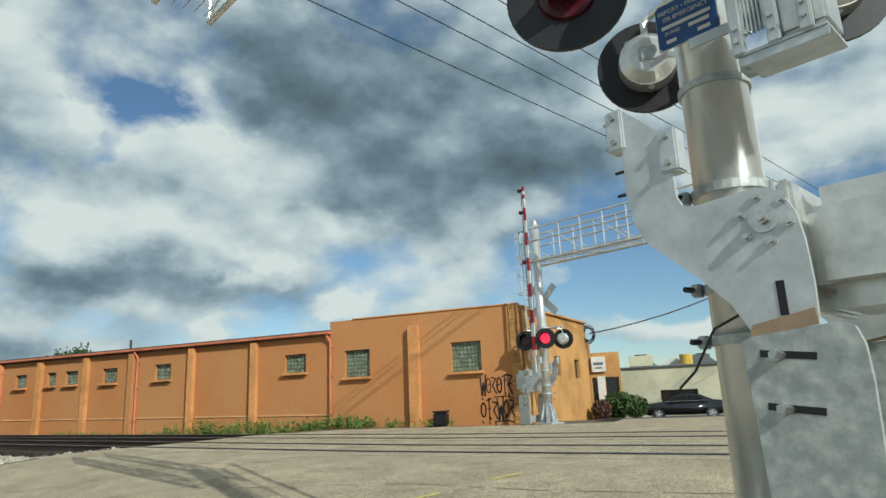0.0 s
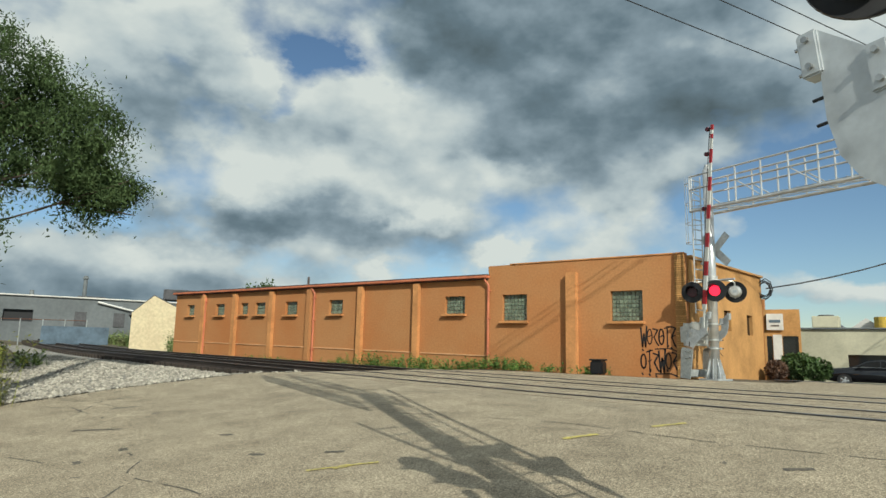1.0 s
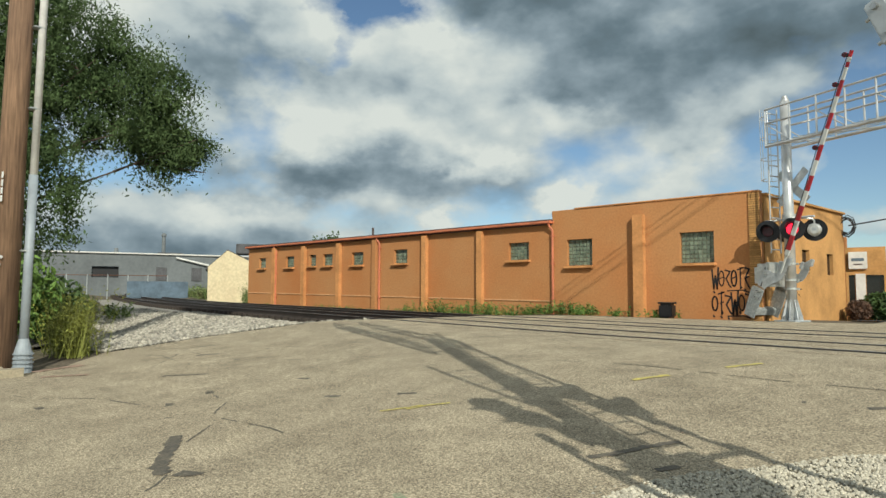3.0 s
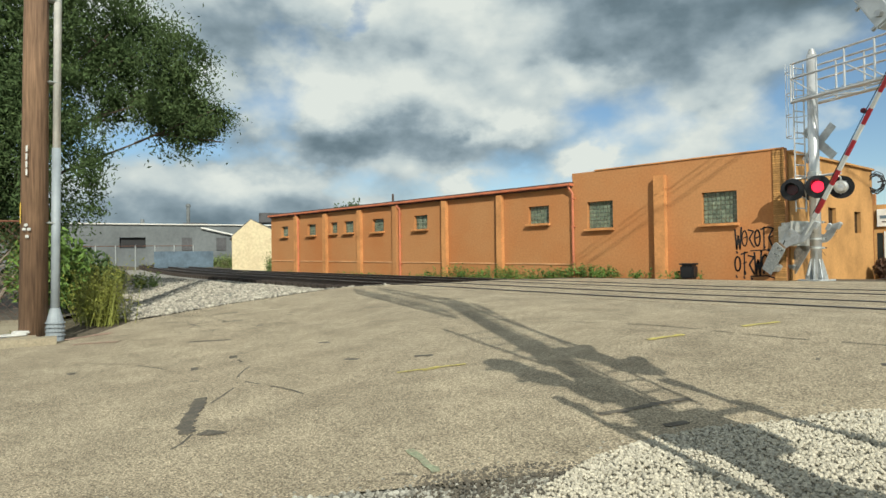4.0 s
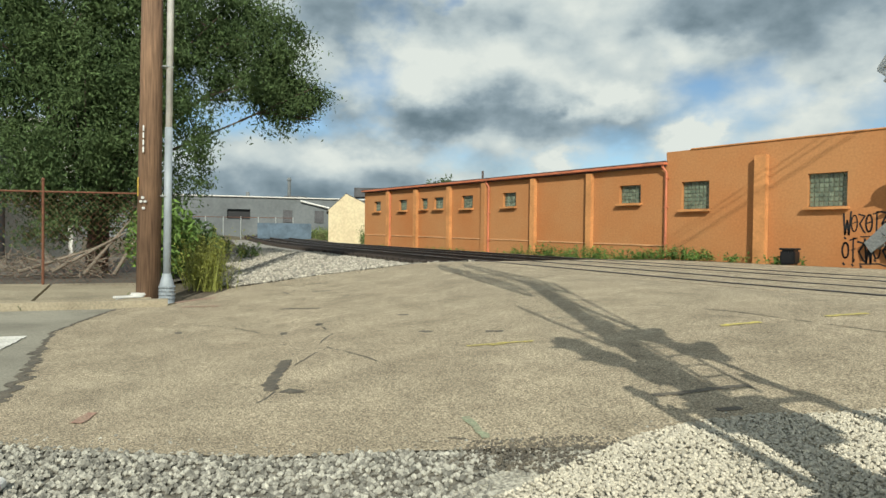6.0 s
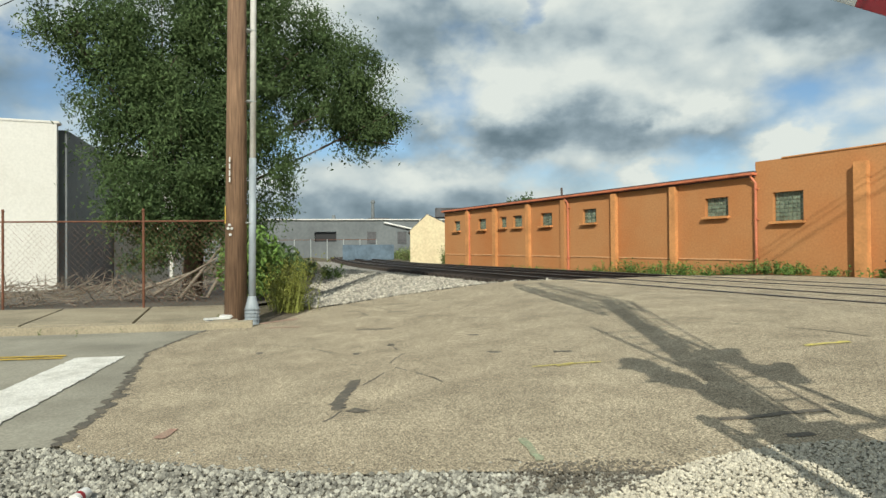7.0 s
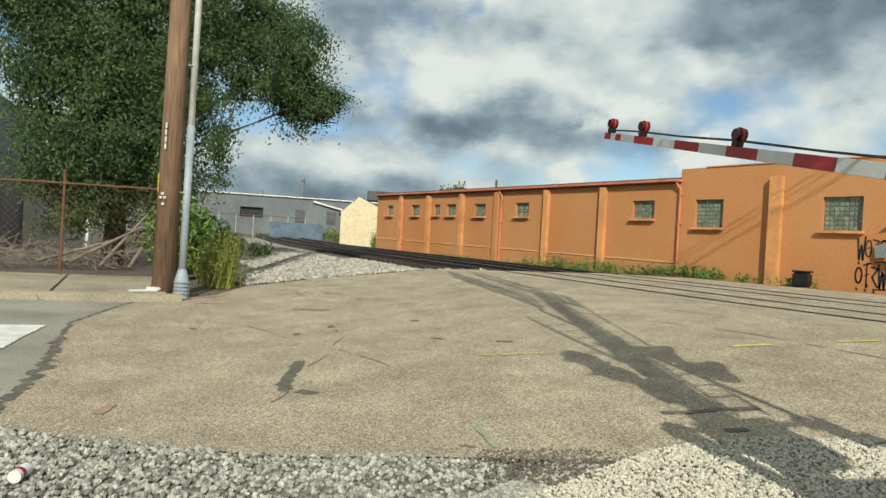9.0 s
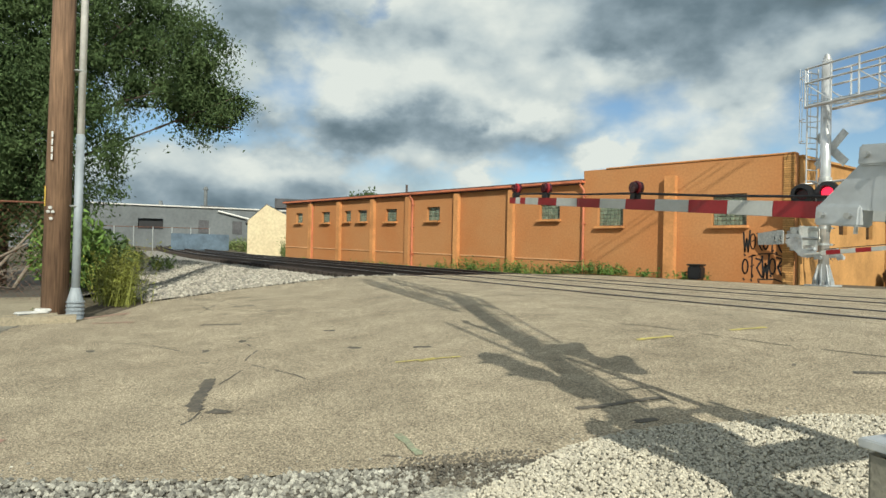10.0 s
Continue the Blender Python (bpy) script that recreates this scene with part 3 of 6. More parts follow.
TIE = tie_mesh()
for nm, yf in (("near", rail_y), ("far", rail2_y)):
    tr = thing("railway_track", Matrix(), "railway track with rusty rails on dark timber ties" if nm == "near" else "second railway track running past the orange building", "railway track", kind="structure")
    for off in (0.0, 1.5):
        body, head = rail_line(yf, off, 26.0, -170.0)
        r = part("rail", body, M_RAIL, tr)
        part("rail_head", head, M_RAIL_HEAD, r, "rail head polished by wheels")
    x, n = -14.0, 0
    rest = B()
    while x > -120:
        a = math.atan2(yf(x - 0.5) - yf(x), -0.5)
        nrm = Vector((math.sin(a), -math.cos(a), 0))
        if nrm.y < 0:
            nrm = -nrm
        c = Vector((x, yf(x), rail_z(x) - 0.22)) + nrm * 0.75
        m = Matrix.Translation(c) @ Matrix.Rotation(a, 4, "Z")
        if n < 90:
            o = new("tie", TIE)
            o.parent, o.matrix_basis = tr, m
        else:
            box(rest, (0, 0, 0), (0.23, 2.6, 0.18), m)
        x -= 0.56
        n += 1
    tagged(part("far_ties", rest, M_TIE, tr), kind="stuff")

# crossing panels between and beside the rails, with flat dark strips painted as the shaded flangeways
for yf in (rail_y, rail2_y):
    for lo, hi in ((-0.75, -0.15), (0.15, 0.73), (0.77, 1.35), (1.65, 2.2)):
        x = 20.0
        while x > -13.5:
            bm = B()
            pts = [(x, yf(x) + lo), (x - 2.38, yf(x - 2.38) + lo), (x - 2.38, yf(x - 2.38) + hi), (x, yf(x) + hi)]
            lo_v = [bm.verts.new((a, b, rail_z(a) - 0.03)) for a, b in pts]
            hi_v = [bm.verts.new((a, b, rail_z(a) + 0.016)) for a, b in pts]
            bm.faces.new(hi_v)
            for i in range(4):
                bm.faces.new((lo_v[i - 1], lo_v[i], hi_v[i], hi_v[i - 1]))
            bmesh.ops.recalc_face_normals(bm, faces=bm.faces)
            link("crossing_panel", bm, M_ASPHALT, None, "worn asphalt panel beside a crossing rail", "structure")
            x -= 2.4
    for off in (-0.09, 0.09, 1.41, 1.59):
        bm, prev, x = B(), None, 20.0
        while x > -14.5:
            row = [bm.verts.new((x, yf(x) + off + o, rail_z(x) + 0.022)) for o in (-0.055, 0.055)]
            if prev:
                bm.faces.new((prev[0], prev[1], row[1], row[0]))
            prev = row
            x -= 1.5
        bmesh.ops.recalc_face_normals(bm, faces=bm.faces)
        link("flangeway", bm, M_GROOVE_SHADE, None, "flat dark strip painted as the shaded flangeway", "structure")


# ---- loose stone ----
def inside(x, y, poly):
    hit, n = False, len(poly)
    for i in range(n):
        (x1, y1), (x2, y2) = poly[i - 1], poly[i]
        if (y1 > y) != (y2 > y) and x < (x2 - x1) * (y - y1) / (y2 - y1) + x1:
            hit = not hit
    return hit


def stones(name, poly, count, size, material, label, seed, edge=None, heap=None):
    """Many small broken stones lying on the land, as one mesh."""
    rnd = np.random.default_rng(seed)
    base = np.array([(1, 0, 0), (-1, 0, 0), (0, 1, 0), (0, -1, 0), (0, 0, 1), (0, 0, -1), (0.6, 0.6, 0.55), (-0.6, 0.6, 0.5), (0.6, -0.6, 0.5), (-0.6, -0.6, 0.55)], float)
    tri = [(0, 2, 6), (2, 4, 6), (4, 0, 6), (1, 4, 7), (4, 2, 7), (2, 1, 7), (0, 4, 8), (4, 3, 8), (3, 0, 8), (1, 3, 9), (3, 4, 9), (4, 1, 9), (2, 0, 5), (0, 3, 5), (3, 1, 5), (1, 2, 5)]
    xs, ys = [p[0] for p in poly], [p[1] for p in poly]
    vs, fs, n, tries = [], [], 0, 0
    while n < count and tries < count * 8:
        tries += 1
        x, y = rnd.uniform(min(xs), max(xs)), rnd.uniform(min(ys), max(ys))
        if not inside(x, y, poly) or (edge and rnd.random() > edge(x, y)):
            continue
        s = size * rnd.uniform(0.55, 1.25)
        a, c = rnd.uniform(0, 6.28), rnd.uniform(0.6, 1.0, 3)
        p = base * c * s * rnd.uniform(0.85, 1.15, (10, 1))
        p = np.stack([p[:, 0] * math.cos(a) - p[:, 1] * math.sin(a), p[:, 0] * math.sin(a) + p[:, 1] * math.cos(a), p[:, 2]], -1)
        z = land(x, y) + (heap(x, y) if heap else 0.0) + s * 0.25
        k = len(vs)
        vs.extend((p + (x, y, z)).tolist())
        fs.extend([(k + i, k + j, k + l) for i, j, l in tri])
        n += 1
    me = bpy.data.meshes.new(name)
    me.from_pydata(vs, [], fs)
    me.materials.append(material)
    return tagged(new(name, me), label, "gravel", kind="stuff")


def ragged(x, y):
    return 0.5 + 0.9 * noise.noise((x * 1.3, y * 1.3, 0.3))


NEAR_GRAVEL = [(-5.3, -0.6), (-5.05, 0.1), (-4.4, 0.62), (-3.95, 1.12), (-3.4, 1.74), (-2.95, 2.3), (-2.5, 2.6), (-0.5, 0.6), (-1.4, -1.6), (-4.8, -2.4)]
WHITE_GRAVEL = [(-2.1, 2.2), (-2.12, 3.42), (-1.99, 3.86), (-1.76, 4.22), (-1.4, 4.57), (-1.14, 4.93), (-0.73, 5.2), (1.5, 5.75), (2.4, 3.0), (0.3, 0.2), (-1.2, 0.7)]
link("gravel_bed", surf([(-5.6, -0.9), (-5.2, 0.2), (-4.4, 0.7), (-3.9, 1.2), (-3.3, 1.85), (-2.8, 2.5), (-2.3, 2.9), (-0.4, 0.8), (-1.4, -1.8), (-4.9, -2.6)], 0.4, -0.008), mat("grey_bed", (0.2, 0.185, 0.15), 0.95, vary=0.6, grain=40, blotch=3, bump=1.0), None, "grey earth under roadside gravel", "structure")
M_BED = mat("gravel_bed", (0.46, 0.43, 0.35), 0.95, vary=0.6, grain=45, blotch=3, bump=1.0, second=(0.36, 0.335, 0.27), depth=0.02)
link("gravel_bed", surf([(-2.3, 2.0), (-2.4, 3.3), (-2.2, 3.9), (-1.9, 4.4), (-1.5, 4.8), (-1.2, 5.2), (-0.8, 5.5), (1.5, 6.1), (2.8, 3.0), (0.4, -0.2), (-1.2, 0.2)], 0.4, 0.004), M_BED, None, "pale crushed stone bed", "structure")
stones("gravel", NEAR_GRAVEL, 19000, 0.022, M_ROADSTONE, "loose grey gravel along the road edge", 3)
stones("white_gravel", WHITE_GRAVEL, 60000, 0.0135, M_GRAVEL, "clean pale gravel round the signal base", 4, heap=lambda x, y: 0.012 + 0.06 * max(0, 1 - math.hypot(x + 0.5, y - 2.9) / 1.7))
stones("gravel_spill", [(-5.2, 0.0), (-4.6, 0.85), (-3.7, 1.75), (-2.9, 2.75), (-2.2, 3.7), (-1.9, 4.5), (-1.2, 5.2), (-1.1, 4.9), (-2.0, 3.6), (-2.5, 2.6), (-3.9, 1.0), (-5.0, 0.0)], 620, 0.015, M_ROADSTONE, "scattered stones on asphalt", 5)
stones("gravel_spill", [(-7.0, 1.2), (-6.0, 4.0), (-3.0, 6.5), (-1.0, 6.4), (-2.2, 3.8), (-4.6, 0.9)], 260, 0.008, M_GRAVEL, "stray pale stones on asphalt", 9)
stones("gravel_spill", [(-2.25, 3.2), (-2.3, 3.7), (-1.95, 4.3), (-1.3, 5.1), (-1.1, 4.9), (-1.9, 3.8)], 240, 0.012, M_GRAVEL, "stray pale stones on asphalt", 15)
stones("broken_edge", [(-2.78, 2.65), (-2.44, 3.1), (-2.07, 3.4), (-2.0, 3.04), (-2.12, 2.6), (-2.6, 2.3)], 1000, 0.011, M_PATCH, "crumbled black asphalt edge", 12, heap=lambda x, y: 0.01)
stones("gravel_spill", [(-2.85, 2.6), (-2.44, 3.1), (-2.07, 3.4), (-2.0, 3.0), (-2.1, 2.5), (-2.65, 2.25)], 420, 0.014, M_ROADSTONE, "stones among the crumbled asphalt", 16)
BALLAST_A = [(-14.0, 5.4), (-14.3, 7.4), (-14.1, 10.6), (-14.0, 12.2), (-30, 15.3), (-60, 23.2), (-60, 21.5), (-30, 11.5), (-19, 7.0), (-15.6, 5.2)]
link("ballast_bed", surf(BALLAST_A, 1.2, 0.02), mat("ballast_bed", (0.3, 0.28, 0.24), 0.95, vary=0.5, grain=16, blotch=1.5, bump=1.0, second=(0.18, 0.165, 0.14), depth=0.03), None, "pale stone ballast beside the track", "structure")
stones("ballast", [(-14.0, 5.2), (-14.2, 7.4), (-14.1, 10.6), (-14.0, 12.4), (-30, 15.6), (-30, 11.0), (-19, 6.8), (-15.6, 5.2)], 12000, 0.055, M_BALLAST, "pale stone ballast beside the track", 6)
TRACK_BED = [(-13.8, 11.6), (-13.8, 19.0), (-30, 20.8), (-60, 29), (-120, 60), (-120, 48), (-60, 21.5), (-30, 14.9)]
link("track_bed", surf(TRACK_BED, 2.5, -0.09), mat("track_bed", (0.13, 0.11, 0.09), 0.95, vary=0.5, grain=14, blotch=1.0, bump=1.0, depth=0.03), None, "brown oily stone bed of the tracks", "structure")

# ---- the orange warehouse ----
FY = 22.0
wh = thing("warehouse", pose(0, FY, 0), "long orange painted warehouse beside the tracks", "building")
X0, X1, XS = -36.1, -6.25, -13.95


def wall_with_holes(x0, x1, z0, z1, holes, thick=0.3):
    """An upright wall along x with its outer face at y 0 and openings cut through it."""
    xs = sorted({x0, x1, *[v for h in holes for v in h[:2]]})
    zs = sorted({z0, z1, *[v for h in holes for v in h[2:]]})
    bm = B()
    for a, b in zip(xs, xs[1:]):
        for c, d in zip(zs, zs[1:]):
            mx, mz = (a + b) / 2, (c + d) / 2
            if any(h[0] < mx < h[1] and h[2] < mz < h[3] for h in holes):
                continue
            box(bm, (mx, thick / 2, mz), (b - a, thick, d - c))
    bmesh.ops.remove_doubles(bm, verts=bm.verts, dist=1e-4)
    return bm


# windows: x0, x1, z0, z1, columns, rows
WINDOWS = [(-34.93, -34.2, 2.76, 3.37, 4, 3), (-32.13, -31.31, 2.74, 3.37, 5, 4), (-29.86, -29.25, 2.76, 3.37, 4, 4), (-28.63, -27.8, 2.74, 3.37, 5, 4), (-26.2, -25.3, 2.7, 3.36, 5, 4),
           (-23.02, -22.1, 2.69, 3.36, 5, 4), (-16.1, -15.08, 2.61, 3.33, 6, 5), (-13.3, -12.2, 2.3, 3.32, 7, 7), (-8.85, -7.7, 2.26, 3.32, 8, 7)]
low = [w[:4] for w in WINDOWS if w[1] < XS]
high = [w[:4] for w in WINDOWS if w[0] > XS]
part("wall", wall_with_holes(X0, XS, -0.3, 4.0, low), M_ORANGE, wh, "orange painted masonry wall")
part("wall", wall_with_holes(XS, X1, -0.5, 4.5, high), M_ORANGE, wh, "taller orange painted masonry wall")
part("coping", box(B(), ((-12.95 + X1) / 2, 0.14, 4.52), (X1 + 12.95, 0.36, 0.05), bevel=0.01), M_ORANGE_TRIM, wh)
part("roof_block", box(B(), (XS + 0.02, 0.35, 4.4), (0.2, 0.5, 0.22), bevel=0.01), M_ROOF, wh)
sw = part("side_wall", wall_with_holes(0.3, 7.8, -0.7, 4.4, [(3.4, 4.1, 2.05, 2.8), (5.85, 6.5, 1.95, 2.75)]), M_TAN, wh, "tan painted brick end wall")
sw.matrix_basis = Matrix.Translation((X1, 0.02, 0)) @ Matrix.Rotation(radians(83), 4, "Z")
for x0, x1, z0, z1 in ((3.4, 4.1, 2.05, 2.8), (5.85, 6.5, 1.95, 2.75)):
    p = part("end_window", box(B(), ((x0 + x1) / 2, 0.14, (z0 + z1) / 2), (x1 - x0, 0.03, z1 - z0)), M_DARKGLASS, wh, "dark glazed end window")
    p.matrix_basis = sw.matrix_basis
p = part("side_coping", box(B(), (4.05, 0.1, 4.44), (7.5, 0.4, 0.08), bevel=0.01), M_TAN, wh)
p.matrix_basis = sw.matrix_basis
part("rear_wall", box(B(), ((X0 + X1) / 2, 14, 1.8), (X1 - X0, 0.3, 4.4)), M_ORANGE, wh)
part("end_wall", box(B(), (X0 + 0.15, 7, 1.8), (0.3, 13.7, 4.3)), M_ORANGE, wh)
part("roof", box(B(), ((X0 + XS) / 2, 7.0, 4.02), (XS - X0, 14.2, 0.12)), M_ROOF, wh)
part("roof", box(B(), ((XS + X1) / 2, 7.1, 4.15), (X1 - XS, 13.6, 0.12)), M_ROOF, wh)
bm = box(B(), ((X0 + XS) / 2, -0.1, 4.06), (XS - X0 + 0.1, 0.34, 0.1), bevel=0.015)
part("eave", bm, M_PIPE, wh, "salmon painted eave board")
part("roof_edging", box(B(), ((X0 + XS) / 2, -0.06, 4.14), (XS - X0 + 0.1, 0.3, 0.05), bevel=0.01), M_ROOF, wh, "dark roof edging")
part("roof_vent", rod(B(), (-25.9, 1.2, 4.0), (-25.9, 1.2, 4.75), 0.06), M_ROOF, wh)
# pilasters with a shallow front and a capped top
for x, z in ((-33.15, 3.9), (-30.25, 3.88), (-27.15, 3.9), (-24.3, 3.92), (-20.85, 3.92), (-17.55, 3.92)):
    part("pilaster", box(B(), (x, -0.1, z / 2 - 0.1), (0.32, 0.2, z + 0.2), bevel=0.02), M_ORANGE_TRIM if x != -24.3 else M_ORANGE, wh)
part("pilaster", box(B(), (-10.28, -0.12, 1.95), (0.42, 0.235, 4.2), bevel=0.02), M_ORANGE_TRIM, wh)
for a, b in zip((X0 + 0.02, -32.97, -30.07, -26.97, -24.1, -20.67, -17.37), (-33.33, -30.43, -27.33, -24.48, -21.03, -17.73, XS)):
    za, zb = 0.92 + (XS - a) * 0.016, 0.92 + (XS - b) * 0.016
    bm = plate(B(), [(a, za - 0.025), (b, zb - 0.025), (b, zb + 0.025), (a, za + 0.025)], 0.03, Matrix.Translation((0, -0.016, 0)))
    part("ledge", bm, M_PEACH, wh, "pale peach ledge strip")
for x in (-33.0, -23.98, -13.9):
    bm = path_rod(B(), [(x, -0.09, 0.1), (x, -0.09, 3.72), (x - 0.12, -0.16, 3.92), (x - 0.12, -0.2, 4.05)], 0.05, 10)
    dp = part("downspout", bm, M_PIPE, wh, "salmon painted downspout")
    for z in (1.0, 2.4, 3.5):
        part("pipe_strap", box(B(), (x, -0.07, z), (0.15, 0.13, 0.04)), M_PIPE, dp)


def block_mesh(w, h):
    bm = box(B(), (0, 0, 0), (w, 0.06, h), bevel=min(w, h) * 0.11)
    me = bpy.data.meshes.new("glass_block")
    bm.to_mesh(me)
    bm.free()
    me.materials.append(M_GLASSBLOCK)
    return me


for x0, x1, z0, z1, nc, nr in WINDOWS:
    wn = part("window", box(B(), ((x0 + x1) / 2, 0.2, (z0 + z1) / 2), (x1 - x0, 0.05, z1 - z0)), M_MORTAR, wh, "glass block window")
    cw, ch = (x1 - x0) / nc, (z1 - z0) / nr
    me = block_mesh(cw * 0.86, ch * 0.86)
    for i in range(nc):
        for j in range(nr):
            o = new("glass_block", me)
            o.parent, o.matrix_basis = wn, pose(x0 + (i + 0.5) * cw, 0.165, z0 + (j + 0.5) * ch)
    part("sill", box(B(), ((x0 + x1) / 2, -0.02, z0 - 0.06), (x1 - x0 + 0.16, 0.3, 0.1), bevel=0.015), M_ORANGE_TRIM, wn)

# the brick corner strip
strip = part("corner_strip", box(B(), (-6.42, -0.01, 2.0), (0.34, 0.018, 4.95)), mat("strip_mortar", (0.4, 0.2, 0.07), 0.9, vary=0.1, bump=0.2), wh, "raised tan brick corner strip")
bm = box(B(), (0, 0, 0), (0.33, 0.03, 0.055), bevel=0.006)
brick_me = bpy.data.meshes.new("brick")
bm.to_mesh(brick_me)
bm.free()
brick_me.materials.append(M_BRICK)
z = -0.4
while z < 4.45:
    o = new("brick", brick_me)
    o.parent, o.matrix_basis = strip, pose(-6.42, -0.03, z)
    z += 0.072

# spray-painted tags on the wall: two rows of looping strokes
def scrawl(words, x, z, w, h, seed, r):
    """Loose looping strokes in a row, as thick painted lines lying on the wall."""
    rnd = random.Random(seed)
    bm = B()

    def line(pts, k):
        for (a, b), (c, d) in zip(pts, pts[1:]):
            if math.hypot(c - a, d - b) < 1e-3:
                continue
            u = Vector((c - a, 0, d - b)).normalized()
            s = Vector((-u.z, 0, u.x)) * k
            q = [Vector((a, -0.006, b)) - u * k * 0.6, Vector((c, -0.006, d)) + u * k * 0.6]
            bm.faces.new([bm.verts.new(p) for p in (q[0] + s, q[0] - s, q[1] - s, q[1] + s)])
    for i in range(words):
        cx, cw = x + w * (i + 0.5) / words, w / words * 0.52
        k, lean = r * rnd.uniform(0.8, 1.2), rnd.uniform(-0.15, 0.2) * cw
        up, dn = z + h * rnd.uniform(0.9, 1.1), z + h * rnd.uniform(-0.12, 0.05)
        mid = (up + dn) / 2
        ring = [(cx + cw * 0.8 * math.cos(a * 0.42), mid + (up - dn) * 0.42 * math.sin(a * 0.42)) for a in range(16)]
        hook = [(cx - cw * 0.8, up), (cx + cw * 0.8, up - h * 0.08), (cx - cw * 0.5, mid), (cx + cw * 0.5, dn + h * 0.1), (cx + cw, dn)]
        zig = [(cx - cw, up), (cx - cw * 0.55, dn), (cx, mid + h * 0.2), (cx + cw * 0.5, dn), (cx + cw, up + h * 0.1)]
        tee = [(cx - cw * 0.9, up - h * 0.1), (cx + cw * 0.9, up), (cx + lean, up), (cx, dn), (cx + cw * 0.4, dn + h * 0.1)]
        line((zig, ring, hook, ring, tee, hook)[(i + seed) % 6], k)
        if i % 2:
            line([(cx - cw * 0.4, mid), (cx + cw * 0.6, mid + h * 0.08)], k * 0.8)
    for _ in range(5):
        px, pz = x + w * rnd.uniform(-0.08, 1.08), z + h * rnd.uniform(-0.3, 0.2)
        line([(px, pz), (px + 0.03, pz - 0.05)], r)
    line([(x + w * 0.4, z - h * 0.18), (x + w * 0.8, z - h * 0.14), (x + w, z - h * 0.28)], r * 0.8)
    bmesh.ops.recalc_face_normals(bm, faces=bm.faces)
    return bm


part("painted_tag", scrawl(6, -7.78, 1.42, 1.18, 0.6, 6, 0.024), M_SPRAY, wh, "black spray-painted scrawl")
part("painted_tag", scrawl(6, -7.82, 0.6, 1.26, 0.62, 9, 0.027), M_SPRAY, wh, "black spray-painted scrawl")

# ---- storefront beside the warehouse ----
sf = thing("storefront", pose(-5.32, 30.05, -0.42, 0, 0, 7) @ Matrix.Diagonal((0.84, 1, 1.05, 1)), "low orange storefront with a white sign and dark windows", "building")
part("wall", wall_with_holes(0.0, 1.6, -0.3, 3.35, [(0.1, 0.35, 0.9, 2.3), (0.8, 1.5, 0.9, 2.3)]), M_TAN, sf)
part("flank", box(B(), (1.48, 2.2, 1.5), (0.24, 3.8, 3.6)), M_TAN, sf)
part("roof", box(B(), (0.7, 2.2, 3.1), (1.35, 3.7, 0.1)), M_ROOF, sf)
part("window", box(B(), (0.225, 0.15, 1.6), (0.25, 0.03, 1.4)), M_DARKGLASS, sf)
part("window", box(B(), (1.15, 0.15, 1.6), (0.7, 0.03, 1.4)), M_DARKGLASS, sf)
part("panel", box(B(), (0.58, -0.02, 1.55), (0.4, 0.06, 1.6), bevel=0.01), M_WHITE, sf)
sg = part("sign_board", box(B(), (0.5, -0.08, 2.85), (0.75, 0.1, 0.65), bevel=0.015), M_WHITE, sf, "white sign board with dark lettering bars")
part("lettering", box(B(), (0.5, -0.14, 2.88), (0.5, 0.012, 0.11)), M_BLUETARP, sg)
part("lettering", box(B(), (0.5, -0.14, 2.7), (0.36, 0.012, 0.05)), M_ROOF, sg)
for i in range(3):
    part("step", box(B(), (0.6, -0.35 - 0.3 * i, 0.35 - 0.2 * i), (1.2, 0.32, 0.2), bevel=0.01), M_TAN, sf)


def clump(bm, c, r, n, leaf, seed, flat=1.0):
    """Small bent leaf shapes scattered round a centre."""
    rnd = random.Random(seed)
    for _ in range(n):
        d = Vector((rnd.gauss(0, 1), rnd.gauss(0, 1), rnd.gauss(0, 1))).normalized() * (rnd.random() ** 0.45)
        p = Vector(c) + Vector((d.x * r[0], d.y * r[1], d.z * r[2]))
        q = Euler((rnd.uniform(-1.2, 1.2), rnd.uniform(-1.2, 1.2), rnd.uniform(0, 6.28))).to_matrix()
        s = leaf * rnd.uniform(0.6, 1.4)
        v = [bm.verts.new(p + q @ Vector(k)) for k in ((-s, 0, 0), (0, -s * 0.42, s * 0.1), (s, 0, -s * 0.15), (0, s * 0.42, s * 0.1))]
        bm.faces.new(v)
    return bm


def bush(name, x, y, r, h, n, leaf, material, label, seed, cat="bush"):
    b = thing(name, pose(x, y, land(x, y)), label, cat)
    bm = B()
    rnd = random.Random(seed)
    for i in range(7):
        rod(bm, (0, 0, -0.05), (rnd.uniform(-r, r) * 0.7, rnd.uniform(-r, r) * 0.7, h * 0.8), 0.012, 0.004, 5)
    part("stems", bm, M_BARK, b)
    bm = clump(B(), (0, 0, h * 0.52), (r, r, h * 0.5), n, leaf, seed)
    part("foliage", bm, material, b)
    return b


bush("hedge", -4.05, 29.6, 0.75, 1.15, 1500, 0.09, M_HEDGE, "rounded green hedge before the storefront", 21, "hedge")
bush("hedge", -3.5, 30.1, 0.6, 1.0, 1000, 0.09, M_HEDGE, "rounded green hedge before the storefront", 22, "hedge")
bush("hedge", -4.75, 28.9, 0.45, 0.8, 900, 0.08, M_REDHEDGE, "russet hedge before the storefront", 23, "hedge")

